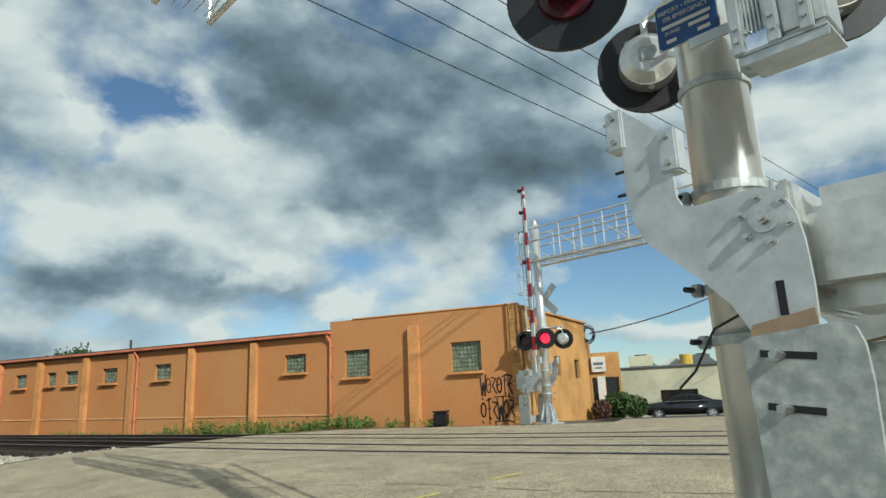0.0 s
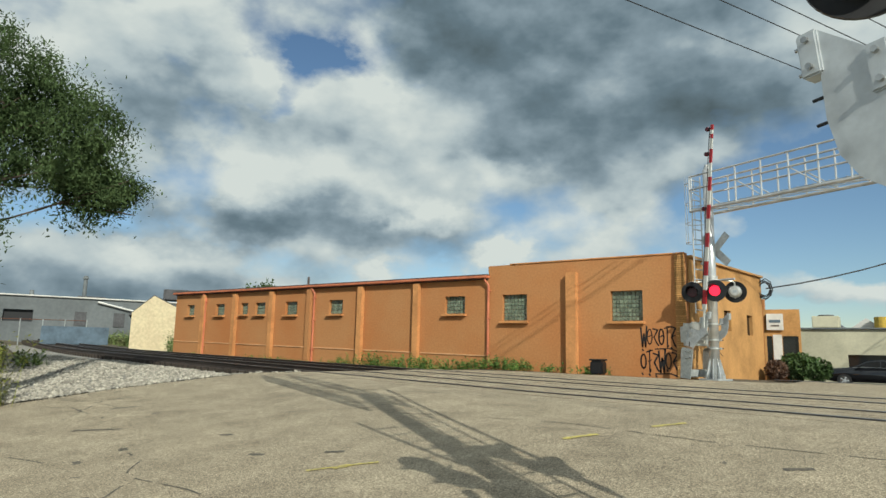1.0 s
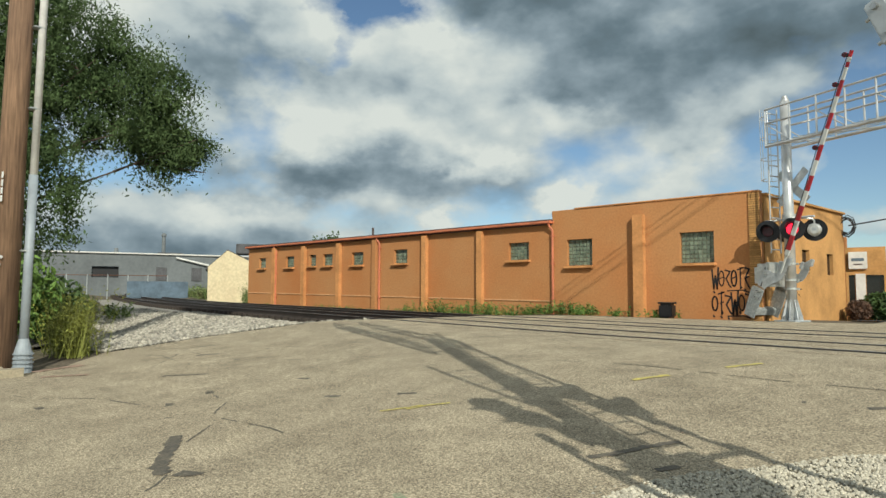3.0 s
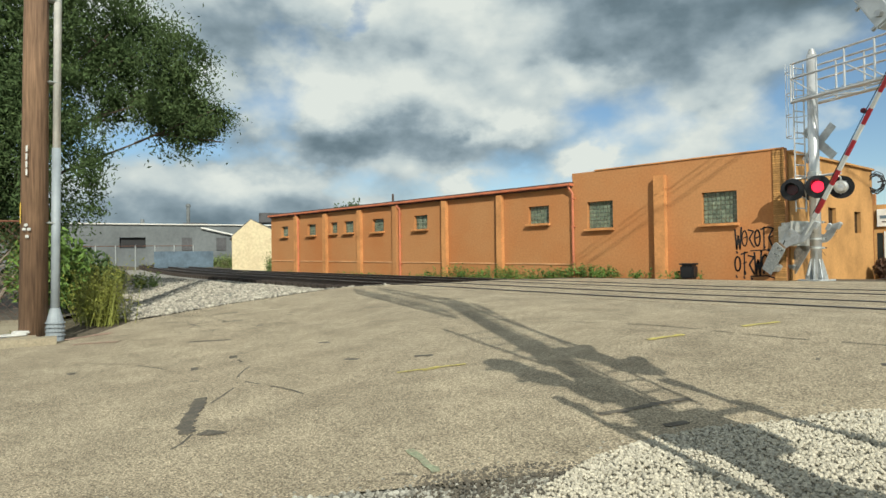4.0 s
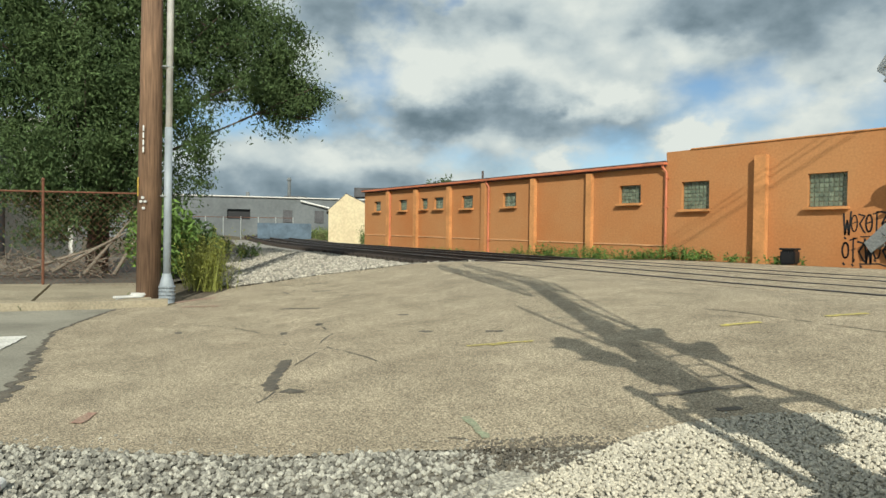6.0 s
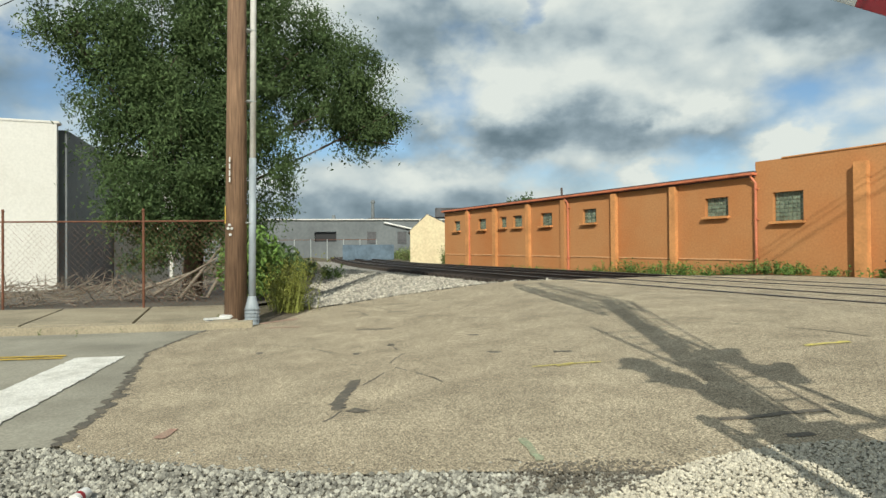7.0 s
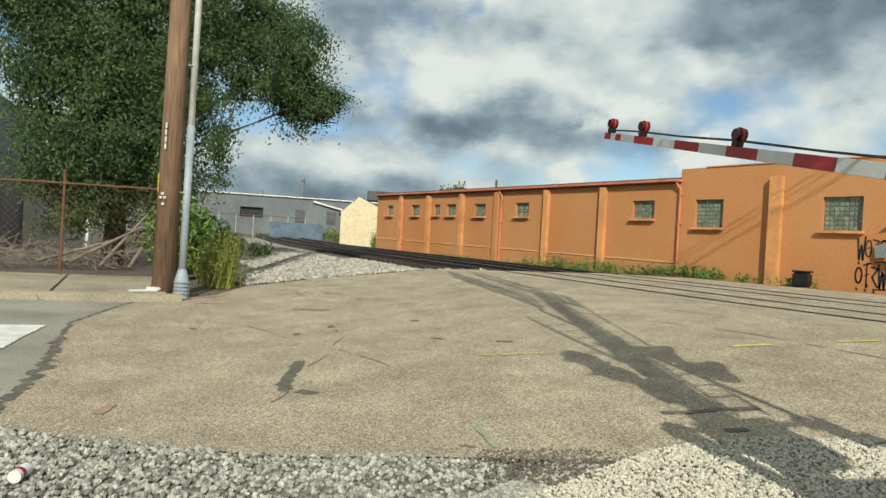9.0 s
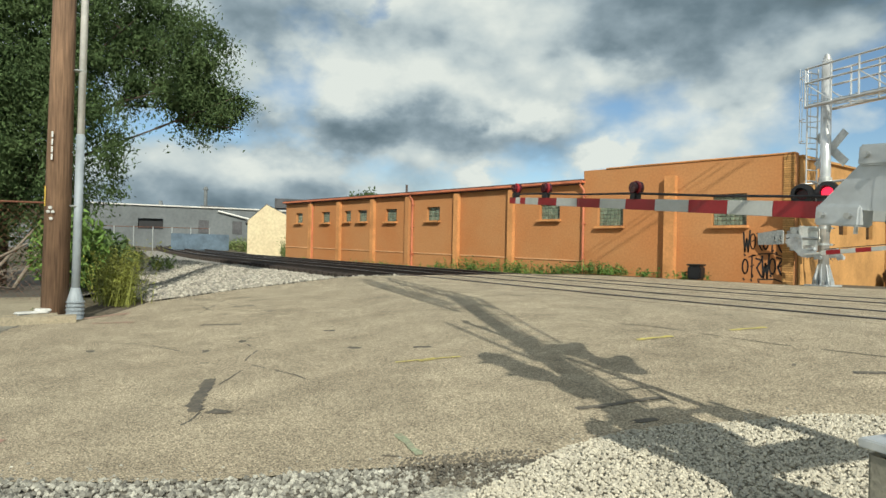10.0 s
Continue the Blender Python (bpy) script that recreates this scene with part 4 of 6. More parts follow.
# ---- cream building and the parked car beyond the crossing ----
cb = thing("cream_building", pose(-7.6, 47, -0.4), "long low cream building beyond the parking area", "building")
part("wall", wall_with_holes(0, 40, -0.4, 3.3, [(4.0, 6.4, 0.6, 1.75)]), M_CREAM, cb)
part("window", box(B(), (5.2, 0.2, 1.18), (2.4, 0.04, 1.15)), M_DARKGLASS, cb)
part("coping", box(B(), (20, 0.1, 3.34), (40.1, 0.5, 0.1), bevel=0.01), M_GREYWALL, cb)
part("roof", box(B(), (20, 8, 3.2), (40, 15.6, 0.12)), M_DARKROOF, cb)
part("rear_wall", box(B(), (20, 16, 1.6), (40, 0.3, 4.2)), M_CREAM, cb)
for i, (x, w, h) in enumerate(((2.5, 1.6, 0.8), (6.8, 1.2, 0.7), (11.2, 2.0, 1.0), (15.5, 1.4, 0.9), (21, 2.6, 0.9), (27, 2.0, 1.1))):
    u = part("roof_unit", box(B(), (x, 5 + i % 3, 3.56 + h / 2), (w, 1.4, h), bevel=0.04), M_GREYWALL if i % 2 else M_CREAM, cb)
    part("fan_cowl", rod(B(), (x, 5 + i % 3, 3.56 + h), (x, 5 + i % 3, 3.66 + h), w * 0.3, seg=16), M_DARKROOF, u)
for i in range(6):
    bm = plate(B(), [(0, 0), (2.4, 0), (1.2, 0.9)], 9.0, pose(1.0 + 2.4 * i, 14.0, 3.56))
    part("sawtooth_roof", bm, M_WHITEWALL if i % 2 else M_GREYWALL, cb)
part("roof_tank", rod(B(), (5.6, 9, 3.2), (5.6, 9, 4.5), 0.5, seg=16), M_YELLOW, cb, "yellow rooftop tank")


def car(m):
    c = thing("sedan", m, "black four-door saloon car parked on dark asphalt", "car")
    prof = [(-2.42, 0.35), (-2.44, 0.6), (-2.3, 0.9), (-1.6, 0.98), (-1.1, 1.02), (-0.45, 1.36), (0.25, 1.43), (0.9, 1.36), (1.55, 1.06), (2.1, 1.0), (2.38, 0.86), (2.45, 0.55), (2.4, 0.33), (1.95, 0.25), (-2.0, 0.25)]
    bm = plate(B(), prof, 1.8, Matrix())
    bmesh.ops.bevel(bm, geom=[e for e in bm.edges if abs(e.verts[0].co.y - e.verts[1].co.y) < 1e-4], offset=0.13, segments=3, affect="EDGES")
    body = part("body", bm, M_CARPAINT, c, smooth=True)
    for s in (-1, 1):
        for pts in ([(-0.95, 1.05), (-0.42, 1.3), (0.1, 1.36), (0.1, 1.05)], [(0.16, 1.05), (0.16, 1.36), (0.8, 1.3), (1.2, 1.07)]):
            part("side_window", plate(B(), pts, 0.02, Matrix.Translation((0, s * 0.9, 0))), M_DARKGLASS, body, "dark side window")
        part("headlight", box(B(), (-2.33, s * 0.66, 0.66), (0.12, 0.34, 0.14), bevel=0.03), M_WHITE, body)
        part("tail_light", box(B(), (2.36, s * 0.66, 0.76), (0.12, 0.34, 0.14), bevel=0.03), M_RED_LENS, body)
        part("mirror", box(B(), (-0.8, s * 0.98, 1.05), (0.1, 0.16, 0.11), bevel=0.03), M_CARPAINT, body)
        part("trim_strip", box(B(), (0.1, s * 0.905, 1.035), (2.4, 0.015, 0.02)), M_CHROME, body)
        for x in (-1.5, 1.42):
            wl = part("wheel", rod(B(), (x, s * 0.7, 0.33), (x, s * 0.93, 0.33), 0.335, seg=28), M_RUBBER, c, smooth=False)
            part("rim", rod(B(), (x, s * 0.92, 0.33), (x, s * 0.945, 0.33), 0.225, seg=20), M_CHROME, wl)
            bm = B()
            for k in range(5):
                a = k * 1.2566
                rod(bm, (x, s * 0.95, 0.33), (x + 0.2 * math.cos(a), s * 0.95, 0.33 + 0.2 * math.sin(a)), 0.025, 0.02, 6)
            part("spokes", bm, M_GALV, wl)
    return c


car(pose(-1.9, 41.5, land(-1.9, 41.5) + 0.012, 0, 0, 2))

# ---- utility pole with conduit ----
PX, PY = -12.7, 3.16
pz = land(PX, PY)
up = thing("utility_pole", pose(PX, PY, pz, -0.3, 0.9, 0), "weathered brown timber utility pole at the road edge", "utility pole")
part("pole", rod(B(), (0, 0, -0.3), (0, 0, 11.0), 0.22, 0.15, 20), M_POLE, up, smooth=True)
cdx, cdy = 0.16, 0.28
cd = part("conduit", rod(B(), (cdx, cdy, 0.1), (cdx, cdy, 3.28), 0.07, seg=14), M_CONDUIT, up, "grey plastic conduit", smooth=True)
part("upper_conduit", rod(B(), (cdx, cdy, 3.28), (cdx, cdy, 10.2), 0.06, seg=14), M_WHITE, up, "white upper conduit", smooth=True)
bm = rod(B(), (cdx, cdy, -0.1), (cdx, cdy, 0.32), 0.15, 0.135, 16)
rod(bm, (cdx, cdy, 0.32), (cdx, cdy, 0.55), 0.135, 0.075, 16)
for z in (0.08, 0.15, 0.22, 0.29):
    rod(bm, (cdx, cdy, z), (cdx, cdy, z + 0.02), 0.16, seg=16)
part("conduit_boot", bm, M_CONDUIT, cd, "ribbed grey conduit boot")
for z in (2.0, 4.4, 5.8, 7.2, 8.6):
    part("strap", box(B(), (cdx * 0.85, cdy * 0.85, z), (0.17, 0.19, 0.03), bevel=0.01), M_GALV_OLD, up)
tx, ty = 0.17, -0.16
for i in range(4):
    part("number_bar", box(B(), (0.165 + 0.012, -0.155 - 0.012, 3.22 - i * 0.13), (0.07, 0.012, 0.1), Matrix.Rotation(0.0, 4, "Z")), M_WHITE, up, "white number plate bar")
for a, z in ((0.0, 1.95), (0.05, 1.88), (-0.03, 1.88), (0.02, 1.76)):
    part("tag", box(B(), (0.17 + a * 0.7, -0.165 + a * 0.7, z), (0.05, 0.05, 0.05), bevel=0.008), M_WHITE, up, "small white tag")
part("tag", box(B(), (0.08, -0.225, 2.15), (0.02, 0.015, 0.35)), M_YELLOW, up, "yellow strip")
bm = path_rod(B(), [(0.02, -0.2, 8.0), (0.0, -0.22, 8.8), (-0.2, -0.25, 9.6), (-0.3, -0.2, 10.4)], 0.03)
part("cable_drop", bm, M_WIRE, up)
part("clamp", box(B(), (0.0, -0.2, 8.1), (0.12, 0.1, 0.2), bevel=0.02), M_GALV, up)
lt = thing("paper_litter", pose(-12.48, 2.76, -0.03, 0, 0, 100), "crumpled white paper at the foot of the pole", "litter")
part("sheet", box(B(), (0, 0, 0.02), (0.5, 0.18, 0.05), bevel=0.02), M_WHITE, lt)
part("sheet", box(B(), (0.2, 0.05, 0.05), (0.22, 0.2, 0.06), bevel=0.02), M_WHITE, lt)
can = thing("drink_can", pose(-3.72, 0.28, land(-3.72, 0.28) + 0.055, 90, 0, 60), "white and red drink can lying on gravel", "can")
part("body", rod(B(), (0, 0, -0.06), (0, 0, 0.06), 0.033, seg=16), M_WHITE, can)
part("band", rod(B(), (0, 0, 0.0), (0, 0, 0.03), 0.0335, seg=16), M_ARM_RED, can, "red printed band")

# ---- kerb, pavement and fence ----
KERB = [(-11.75, 3.25), (-12.0, 2.3), (-13.3, -2.0), (-17.1, -13.0)]
bm, prev = B(), None
for x, y in KERB:
    z = land(x, y)
    row = [bm.verts.new((x, y, z - 0.05)), bm.verts.new((x, y, z + 0.13)), bm.verts.new((x - 0.17, y + 0.05, z + 0.14)), bm.verts.new((x - 0.17, y + 0.05, z - 0.05))]
    if prev:
        for i in range(3):
            bm.faces.new((prev[i], prev[i + 1], row[i + 1], row[i]))
    prev = row
bmesh.ops.recalc_face_normals(bm, faces=bm.faces)
link("kerb", bm, M_WALKWAY, None, "tan concrete kerb", "structure")
for i in range(9):
    a, b = i / 9, (i + 0.97) / 9
    p = [Vector((-12.25, 3.1, 0)).lerp(Vector((-17.3, -13, 0)), k) for k in (a, b)]
    q = [v + Vector((-3.6, 0.7, 0)) for v in p]
    bm = B()
    lo = [bm.verts.new((v.x, v.y, land(v.x, v.y) - 0.04)) for v in (*p, *q[::-1])]
    hi = [bm.verts.new((v.x, v.y, land(v.x, v.y) + 0.12)) for v in (*p, *q[::-1])]
    bm.faces.new(hi)
    for k in range(4):
        bm.faces.new((lo[k - 1], lo[k], hi[k], hi[k - 1]))
    bmesh.ops.recalc_face_normals(bm, faces=bm.faces)
    link("paving_slab", bm, M_WALKWAY, None, "tan concrete pavement slab", "structure")
link("yard", surf([(-15.9, 3.9), (-20.5, -11), (-34, -9), (-32, 9), (-18, 7)], 2.0, 0.05), mat("yard_asphalt", (0.12, 0.105, 0.085), 0.93, vary=0.3, grain=20, blotch=0.6, bump=0.6, second=(0.08, 0.075, 0.06)), None, "dark cracked yard surface behind the fence", "structure")
FA, FB = Vector((-16.2, 1.85, 0)), Vector((-18.0, -1.0, 0))
fence = thing("chain_link_fence", pose(0, 0, 0), "rusty chain-link fence along the pavement", "fence")
fd = (FB - FA).normalized()
POSTS = [Vector((-14.98, 3.77, 0)), FA, FB, FA + (FB - FA) * 2, FA + (FB - FA) * 3, FA + (FB - FA) * 4]
FH = 2.05
for p in POSTS:
    z = land(p.x, p.y) + 0.1
    po = part("post", rod(B(), (p.x, p.y, z - 0.2), (p.x, p.y, z + FH + 0.25), 0.028, seg=10), M_RUST, fence)
    part("post_cap", rod(B(), (p.x, p.y, z + FH + 0.25), (p.x, p.y, z + FH + 0.3), 0.042, 0.02, 10), M_RUST, po)
for a, b in zip(POSTS, POSTS[1:]):
    za, zb = land(a.x, a.y) + 0.1, land(b.x, b.y) + 0.1
    part("top_rail", rod(B(), (a.x, a.y, za + FH), (b.x, b.y, zb + FH), 0.02, seg=8), M_RUST, fence)
    L = (b - a).length
    bm = B()
    n = int((L + FH) / 0.14)
    for i in range(n):
        for s in (1, -1):
            u0 = i * 0.14 - (FH if s > 0 else 0)
            u1 = u0 + FH if s > 0 else u0 - FH
            if s < 0:
                u0, u1 = i * 0.14, i * 0.14 - FH
            pts = []
            lo, hi = 0.0, 1.0
            if u1 != u0:
                t0, t1 = sorted(((0 - u0) / (u1 - u0), (L - u0) / (u1 - u0)))
                lo, hi = max(lo, t0), min(hi, t1)
            if lo >= hi:
                continue
            for k in (lo, hi):
                u = u0 + (u1 - u0) * k
                q = a.lerp(b, u / L)
                pts.append((q.x, q.y, za + (zb - za) * u / L + FH * k))
            rod(bm, pts[0], pts[1], 0.002, seg=3)
    tagged(part("wire_mesh", bm, M_RUST, fence), kind="stuff")


# ---- the tree ----
def tree(x, y, h, lobes, seed, label, leaves, leaf):
    t = thing("tree", pose(x, y, land(x, y)), label, "tree")
    rnd = random.Random(seed)
    bm = B()
    rod(bm, (0, 0, -0.2), (0.1, 0.1, h * 0.2), 0.32, 0.26, 12)
    for c, r, w in lobes:
        mid = Vector((c[0] * 0.35, c[1] * 0.35, h * 0.2 + (c[2] - h * 0.2) * 0.45))
        rod(bm, (0.1, 0.1, h * 0.19), mid, 0.17, 0.1, 8)
        rod(bm, mid, mid.lerp(Vector(c), 0.75), 0.045, 0.015, 7)
        for _ in range(5):
            q = Vector(c) + Vector((rnd.uniform(-1, 1) * r[0], rnd.uniform(-1, 1) * r[1], rnd.uniform(-0.8, 0.8) * r[2])) * 0.85
            rod(bm, mid.lerp(Vector(c), rnd.uniform(0.3, 1)), q, 0.045, 0.01, 5)
    part("trunk", bm, M_BARK, t, "dark trunk and limbs")
    vs, fs = [], []
    total = sum(w for *_, w in lobes)
    for c, r, w in lobes:
        clumps = int(80 * w / total * len(lobes))
        per = int(leaves * w / total / clumps)
        for _ in range(clumps):
            d = Vector((rnd.gauss(0, 1), rnd.gauss(0, 1), rnd.gauss(0, 1))).normalized() * (rnd.random() ** 0.33)
            cc = Vector(c) + Vector((d.x * r[0], d.y * r[1], d.z * r[2]))
            cr = rnd.uniform(0.3, 0.7)
            droop = rnd.uniform(0.6, 1.5)
            for _ in range(per):
                e = Vector((rnd.gauss(0, 0.5), rnd.gauss(0, 0.5), rnd.gauss(0, 0.5) * droop)) * cr
                p = cc + e
                q = Euler((rnd.uniform(-1.3, 1.3), rnd.uniform(-1.3, 1.3), rnd.uniform(0, 6.28))).to_matrix()
                s = leaf * rnd.uniform(0.55, 1.4)
                k = len(vs)
                vs.extend([tuple(p + q @ Vector(v)) for v in ((-s, 0, 0), (0, -s * 0.4, s * 0.12), (s, 0, -s * 0.2), (0, s * 0.4, s * 0.12))])
                fs.append((k, k + 1, k + 2, k + 3))
    me = bpy.data.meshes.new("crown")
    me.from_pydata(vs, [], fs)
    me.materials.append(M_LEAF)
    cr = new("crown", me)
    cr.parent = t
    tagged(cr, "dense drooping green foliage")
    return t


TX, TY = -21.0, 3.7
tree(TX, TY, 11.0, [((-0.6, -1.0, 8.0), (2.0, 2.5, 2.3), 3.2), ((0.2, -1.8, 5.8), (1.6, 1.4, 2.8), 2.3), ((0.8, -0.5, 3.6), (1.8, 2.2, 2.7), 3.2), ((1.0, 1.3, 4.0), (1.6, 1.7, 3.3), 3.2), ((0.4, 0.4, 6.2), (1.8, 2.4, 2.4), 2.6),
                    ((0.6, 2.6, 8.0), (1.8, 2.3, 2.0), 2.8), ((1.4, 4.2, 6.7), (1.5, 1.8, 1.7), 2.2), ((1.8, 5.3, 5.6), (1.1, 1.1, 0.95), 0.9), ((-0.4, 0.6, 9.6), (1.6, 2.0, 1.1), 1.3), ((0.6, -3.3, 7.6), (0.8, 0.9, 1.0), 0.4), ((0.8, -1.4, 2.6), (1.4, 1.2, 1.8), 1.0)],
     11, "broad dark green tree behind the fence", 190000, 0.06)
# a brush pile of dead branches below the tree
bp = thing("brush_pile", pose(-19.2, 1.4, land(-19.2, 1.4) + 0.05), "heap of dead grey branches behind the fence", "brush")
rnd = random.Random(8)
bm = B()
for i in range(420):
    p = Vector((rnd.uniform(-1.0, 1.0), rnd.uniform(-3.2, 2.4), rnd.uniform(0, 0.5)))
    d = Vector((rnd.gauss(0, 0.4), rnd.gauss(0, 0.5), rnd.uniform(-0.1, 0.5)))
    rod(bm, p, p + d, 0.012, 0.005, 4)
tagged(part("dead_brush", bm, M_DEADWOOD, bp), kind="stuff")
for a, b in (((0.6, 1.6, 0.1), (-0.2, 3.0, 1.7)), ((0.7, 2.3, 0.1), (0.4, 3.3, 1.75)), ((0.6, 0.9, 0.2), (0.1, 2.7, 1.2)), ((0.5, 0.2, 0.2), (0.2, 2.3, 0.9))):
    part("branch", rod(B(), a, b, 0.05, 0.025, 7), M_DEADWOOD, bp, "bare pale branch")


def weeds(name, spots, h, n, leaf, material, label, seed):
    rnd = random.Random(seed)
    bm = B()
    for x, y, k in spots:
        z = land(x, y)
        for _ in range(int(n * k)):
            p = Vector((x + rnd.gauss(0, 0.28), y + rnd.gauss(0, 0.16), z))
            hh = h * k * rnd.uniform(0.4, 1.2)
            lean = Vector((rnd.gauss(0, 0.2), rnd.gauss(0, 0.2), 1)) * hh
            s = leaf * rnd.uniform(0.7, 1.3)
            side = Vector((rnd.uniform(-1, 1), rnd.uniform(-1, 1), 0)).normalized() * s * 0.1
            bm.faces.new([bm.verts.new(v) for v in (p - side, p + side, p + lean)])
            for j in range(7):
                q = p + lean * rnd.uniform(0.15, 1.0)
                e = Euler((rnd.uniform(-1, 1), rnd.uniform(-1, 1), rnd.uniform(0, 6.3))).to_matrix()
                bm.faces.new([bm.verts.new(q + e @ Vector(v)) for v in ((0, 0, 0), (s * 0.5, -s * 0.2, 0), (s, 0, 0.02), (s * 0.5, s * 0.2, 0))])
    return link(name, bm, material, None, label, "stuff", "weeds")


rnd = random.Random(5)
spots = [(-36 + i * 0.45 + rnd.uniform(-0.2, 0.2), 21.5 + rnd.uniform(-0.3, 0.2), rnd.choice((0.3, 0.5, 0.7, 1.0)) * (0.55 if i < 30 else 1.0)) for i in range(54)]
weeds("weeds", spots, 0.6, 26, 0.11, M_WEED, "green weeds along the foot of the warehouse wall", 31)
weeds("weeds", [(-19.5, 21.5, 1.5), (-18.3, 21.4, 1.3), (-16.8, 21.3, 1.3), (-15.6, 21.4, 1.2), (-14.6, 21.4, 1.0), (-13.2, 21.4, 0.9), (-12.2, 21.4, 0.8), (-9.5, 21.4, 0.5), (-9.1, 21.45, 0.5), (-11.0, 21.5, 0.5)], 0.5, 40, 0.12, M_WEED, "leafy green weeds by the warehouse wall", 32)
weeds("goldenrod", [(-13.9, 4.6, 1.45), (-14.2, 4.75, 1.6), (-14.6, 4.95, 1.5), (-14.9, 4.8, 1.4)], 0.75, 80, 0.075, M_GOLDENROD, "tall yellow-green weeds beside the pole", 33)
weeds("grass", [(-12.2 - i * 0.16, 2.9 - i * 0.5, 0.35) for i in range(12)] + [(-12.9, 3.0, 0.6)], 0.25, 30, 0.04, M_GRASS, "thin grass along the kerb", 34)
spots = [(-44 - rnd.uniform(0, 60), 0, rnd.uniform(0.8, 1.6)) for _ in range(150)]
spots = [(x, rail_y(x) + 8.5 + rnd.uniform(-0.5, 5), k) for x, _, k in spots] + [(-30 - rnd.uniform(0, 60), 0, 1.0) for _ in range(0)]
weeds("tall_grass", spots, 1.0, 24, 0.22, M_GRASS, "tall green grass along the far track", 35)
spots = [(-24 - rnd.uniform(0, 40), 0, rnd.uniform(0.5, 1.2)) for _ in range(70)]
weeds("verge_grass", [(x, rail_y(x) - 4.5 - rnd.uniform(0, 4), k) for x, _, k in spots], 0.6, 22, 0.2, M_GRASS, "rough grass beside the ballast", 36)
bush("shrub", -17.2, 4.6, 0.9, 2.1, 1500, 0.11, M_WEED, "leafy green shrub beneath the tree", 41, "shrub")
bush("shrub", -18.6, 5.6, 1.0, 1.6, 1200, 0.11, M_LEAF, "dark green shrub beneath the tree", 42, "shrub")

# ---- the white building behind the fence ----
wb = thing("white_building", pose(-27.0, 0.1, -0.1, 0, 0, 0), "tall whitewashed masonry building behind the fence", "building")
wbm = Matrix.Rotation(radians(-100), 4, "Z")
for o in (part("wall", wall_with_holes(0, 16, -0.3, 6.15, []), M_WHITEWALL, wb, "whitewashed brick wall"), part("coping", box(B(), (8, 0.1, 6.2), (16.2, 0.45, 0.1), bevel=0.02), M_WHITEWALL, wb),
          part("ledge", box(B(), (8.2, -0.03, 5.35), (15.2, 0.1, 0.09)), M_ROOF, wb, "dark ledge strip along the upper wall")):
    o.matrix_basis = wbm
# the shade on this side is put into the wall's grey colour
o = part("side_wall", box(B(), (-5.6, 0.15, 2.9), (11.0, 0.3, 6.2)), M_GREYWALL, wb, "side wall with its shade painted in as grey")
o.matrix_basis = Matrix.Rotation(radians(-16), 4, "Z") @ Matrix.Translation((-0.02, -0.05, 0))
o = part("rear_block", box(B(), (-8.5, 1.6, 3.1), (3.0, 2.6, 6.4), bevel=0.02), M_WHITEWALL, wb)
o.matrix_basis = Matrix.Rotation(radians(-16), 4, "Z")

# ---- distance ----
fw = thing("far_warehouse", pose(-78, 33.5, 1.0, 0, 0, 68), "long low grey metal warehouse in the distance", "building")
part("wall", wall_with_holes(-34, 13, -1.5, 4.9, [(-5.4, -2.6, 2.1, 3.4)]), M_GREYWALL, fw)
part("roof", box(B(), (-10.5, 9, 4.98), (47.4, 18.5, 0.16), bevel=0.03), M_WHITEWALL, fw, "pale roof edge")
# black panel behind the opening, standing for the unlit inside
part("doorway", box(B(), (-4.0, 0.5, 2.75), (2.8, 0.1, 1.3)), M_BLACK, fw, "black panel painted as the doorway's dark inside")
ch = part("chimney", rod(B(), (2.4, 5, 4.9), (2.4, 5, 7.6), 0.24, 0.22, 14), M_GREYWALL, fw)
part("chimney_cap", rod(B(), (2.4, 5, 7.6), (2.4, 5, 8.0), 0.36, 0.2, 14), M_GREYWALL, ch)
part("roof_unit", box(B(), (3.2, 5, 5.25), (3, 2, 0.4), bevel=0.05), M_DARKROOF, fw)
part("roof_vent", rod(B(), (-3, 5, 4.9), (-3, 5, 5.9), 0.35, 0.2, 12), M_GREYWALL, fw)
for x in (-20, -14, 2, 6):
    part("panel_window", box(B(), (x, -0.05, 2.6), (1.2, 0.08, 1.6)), M_DARKROOF, fw)
part("pipe", rod(B(), (3.6, -0.3, 4.6), (11, -0.3, 2.9), 0.12), M_WHITE, fw, "white sloping pipe")
gb = thing("gabled_shed", pose(-48.5, 29.0, 0.5, 0, 0, 60), "old cream gabled shed with a grey shingle roof", "building")
part("wall", plate(B(), [(-2.7, -0.5), (2.5, -0.5), (2.5, 2.5), (-1.2, 4.3), (-2.7, 2.9)], 0.3, Matrix()), M_CREAMOLD, gb)
part("flank", box(B(), (2.35, 5, 0.9), (0.3, 9.6, 2.8)), M_CREAMOLD, gb)
part("roof", plate(B(), [(-1.2, 4.4), (2.8, 2.45), (2.8, 2.3), (-1.2, 4.25)], 9.6, Matrix.Translation((0, 5.0, 0))), M_DARKROOF, gb)
part("roof", plate(B(), [(-1.2, 4.4), (-2.9, 2.8), (-2.9, 2.65), (-1.2, 4.25)], 9.6, Matrix.Translation((0, 5.0, 0))), M_DARKROOF, gb)
part("cupola", box(B(), (0.8, 6.0, 4.8), (2.6, 2.4, 0.9), bevel=0.03), M_DARKROOF, gb)
ct = thing("container", pose(-58.5, 26.5, 0.95, 0, 0, 66), "faded blue metal container in long grass", "container")
part("body", box(B(), (0, 0, 0.6), (5, 2.2, 1.5), bevel=0.03), M_BLUETARP, ct)
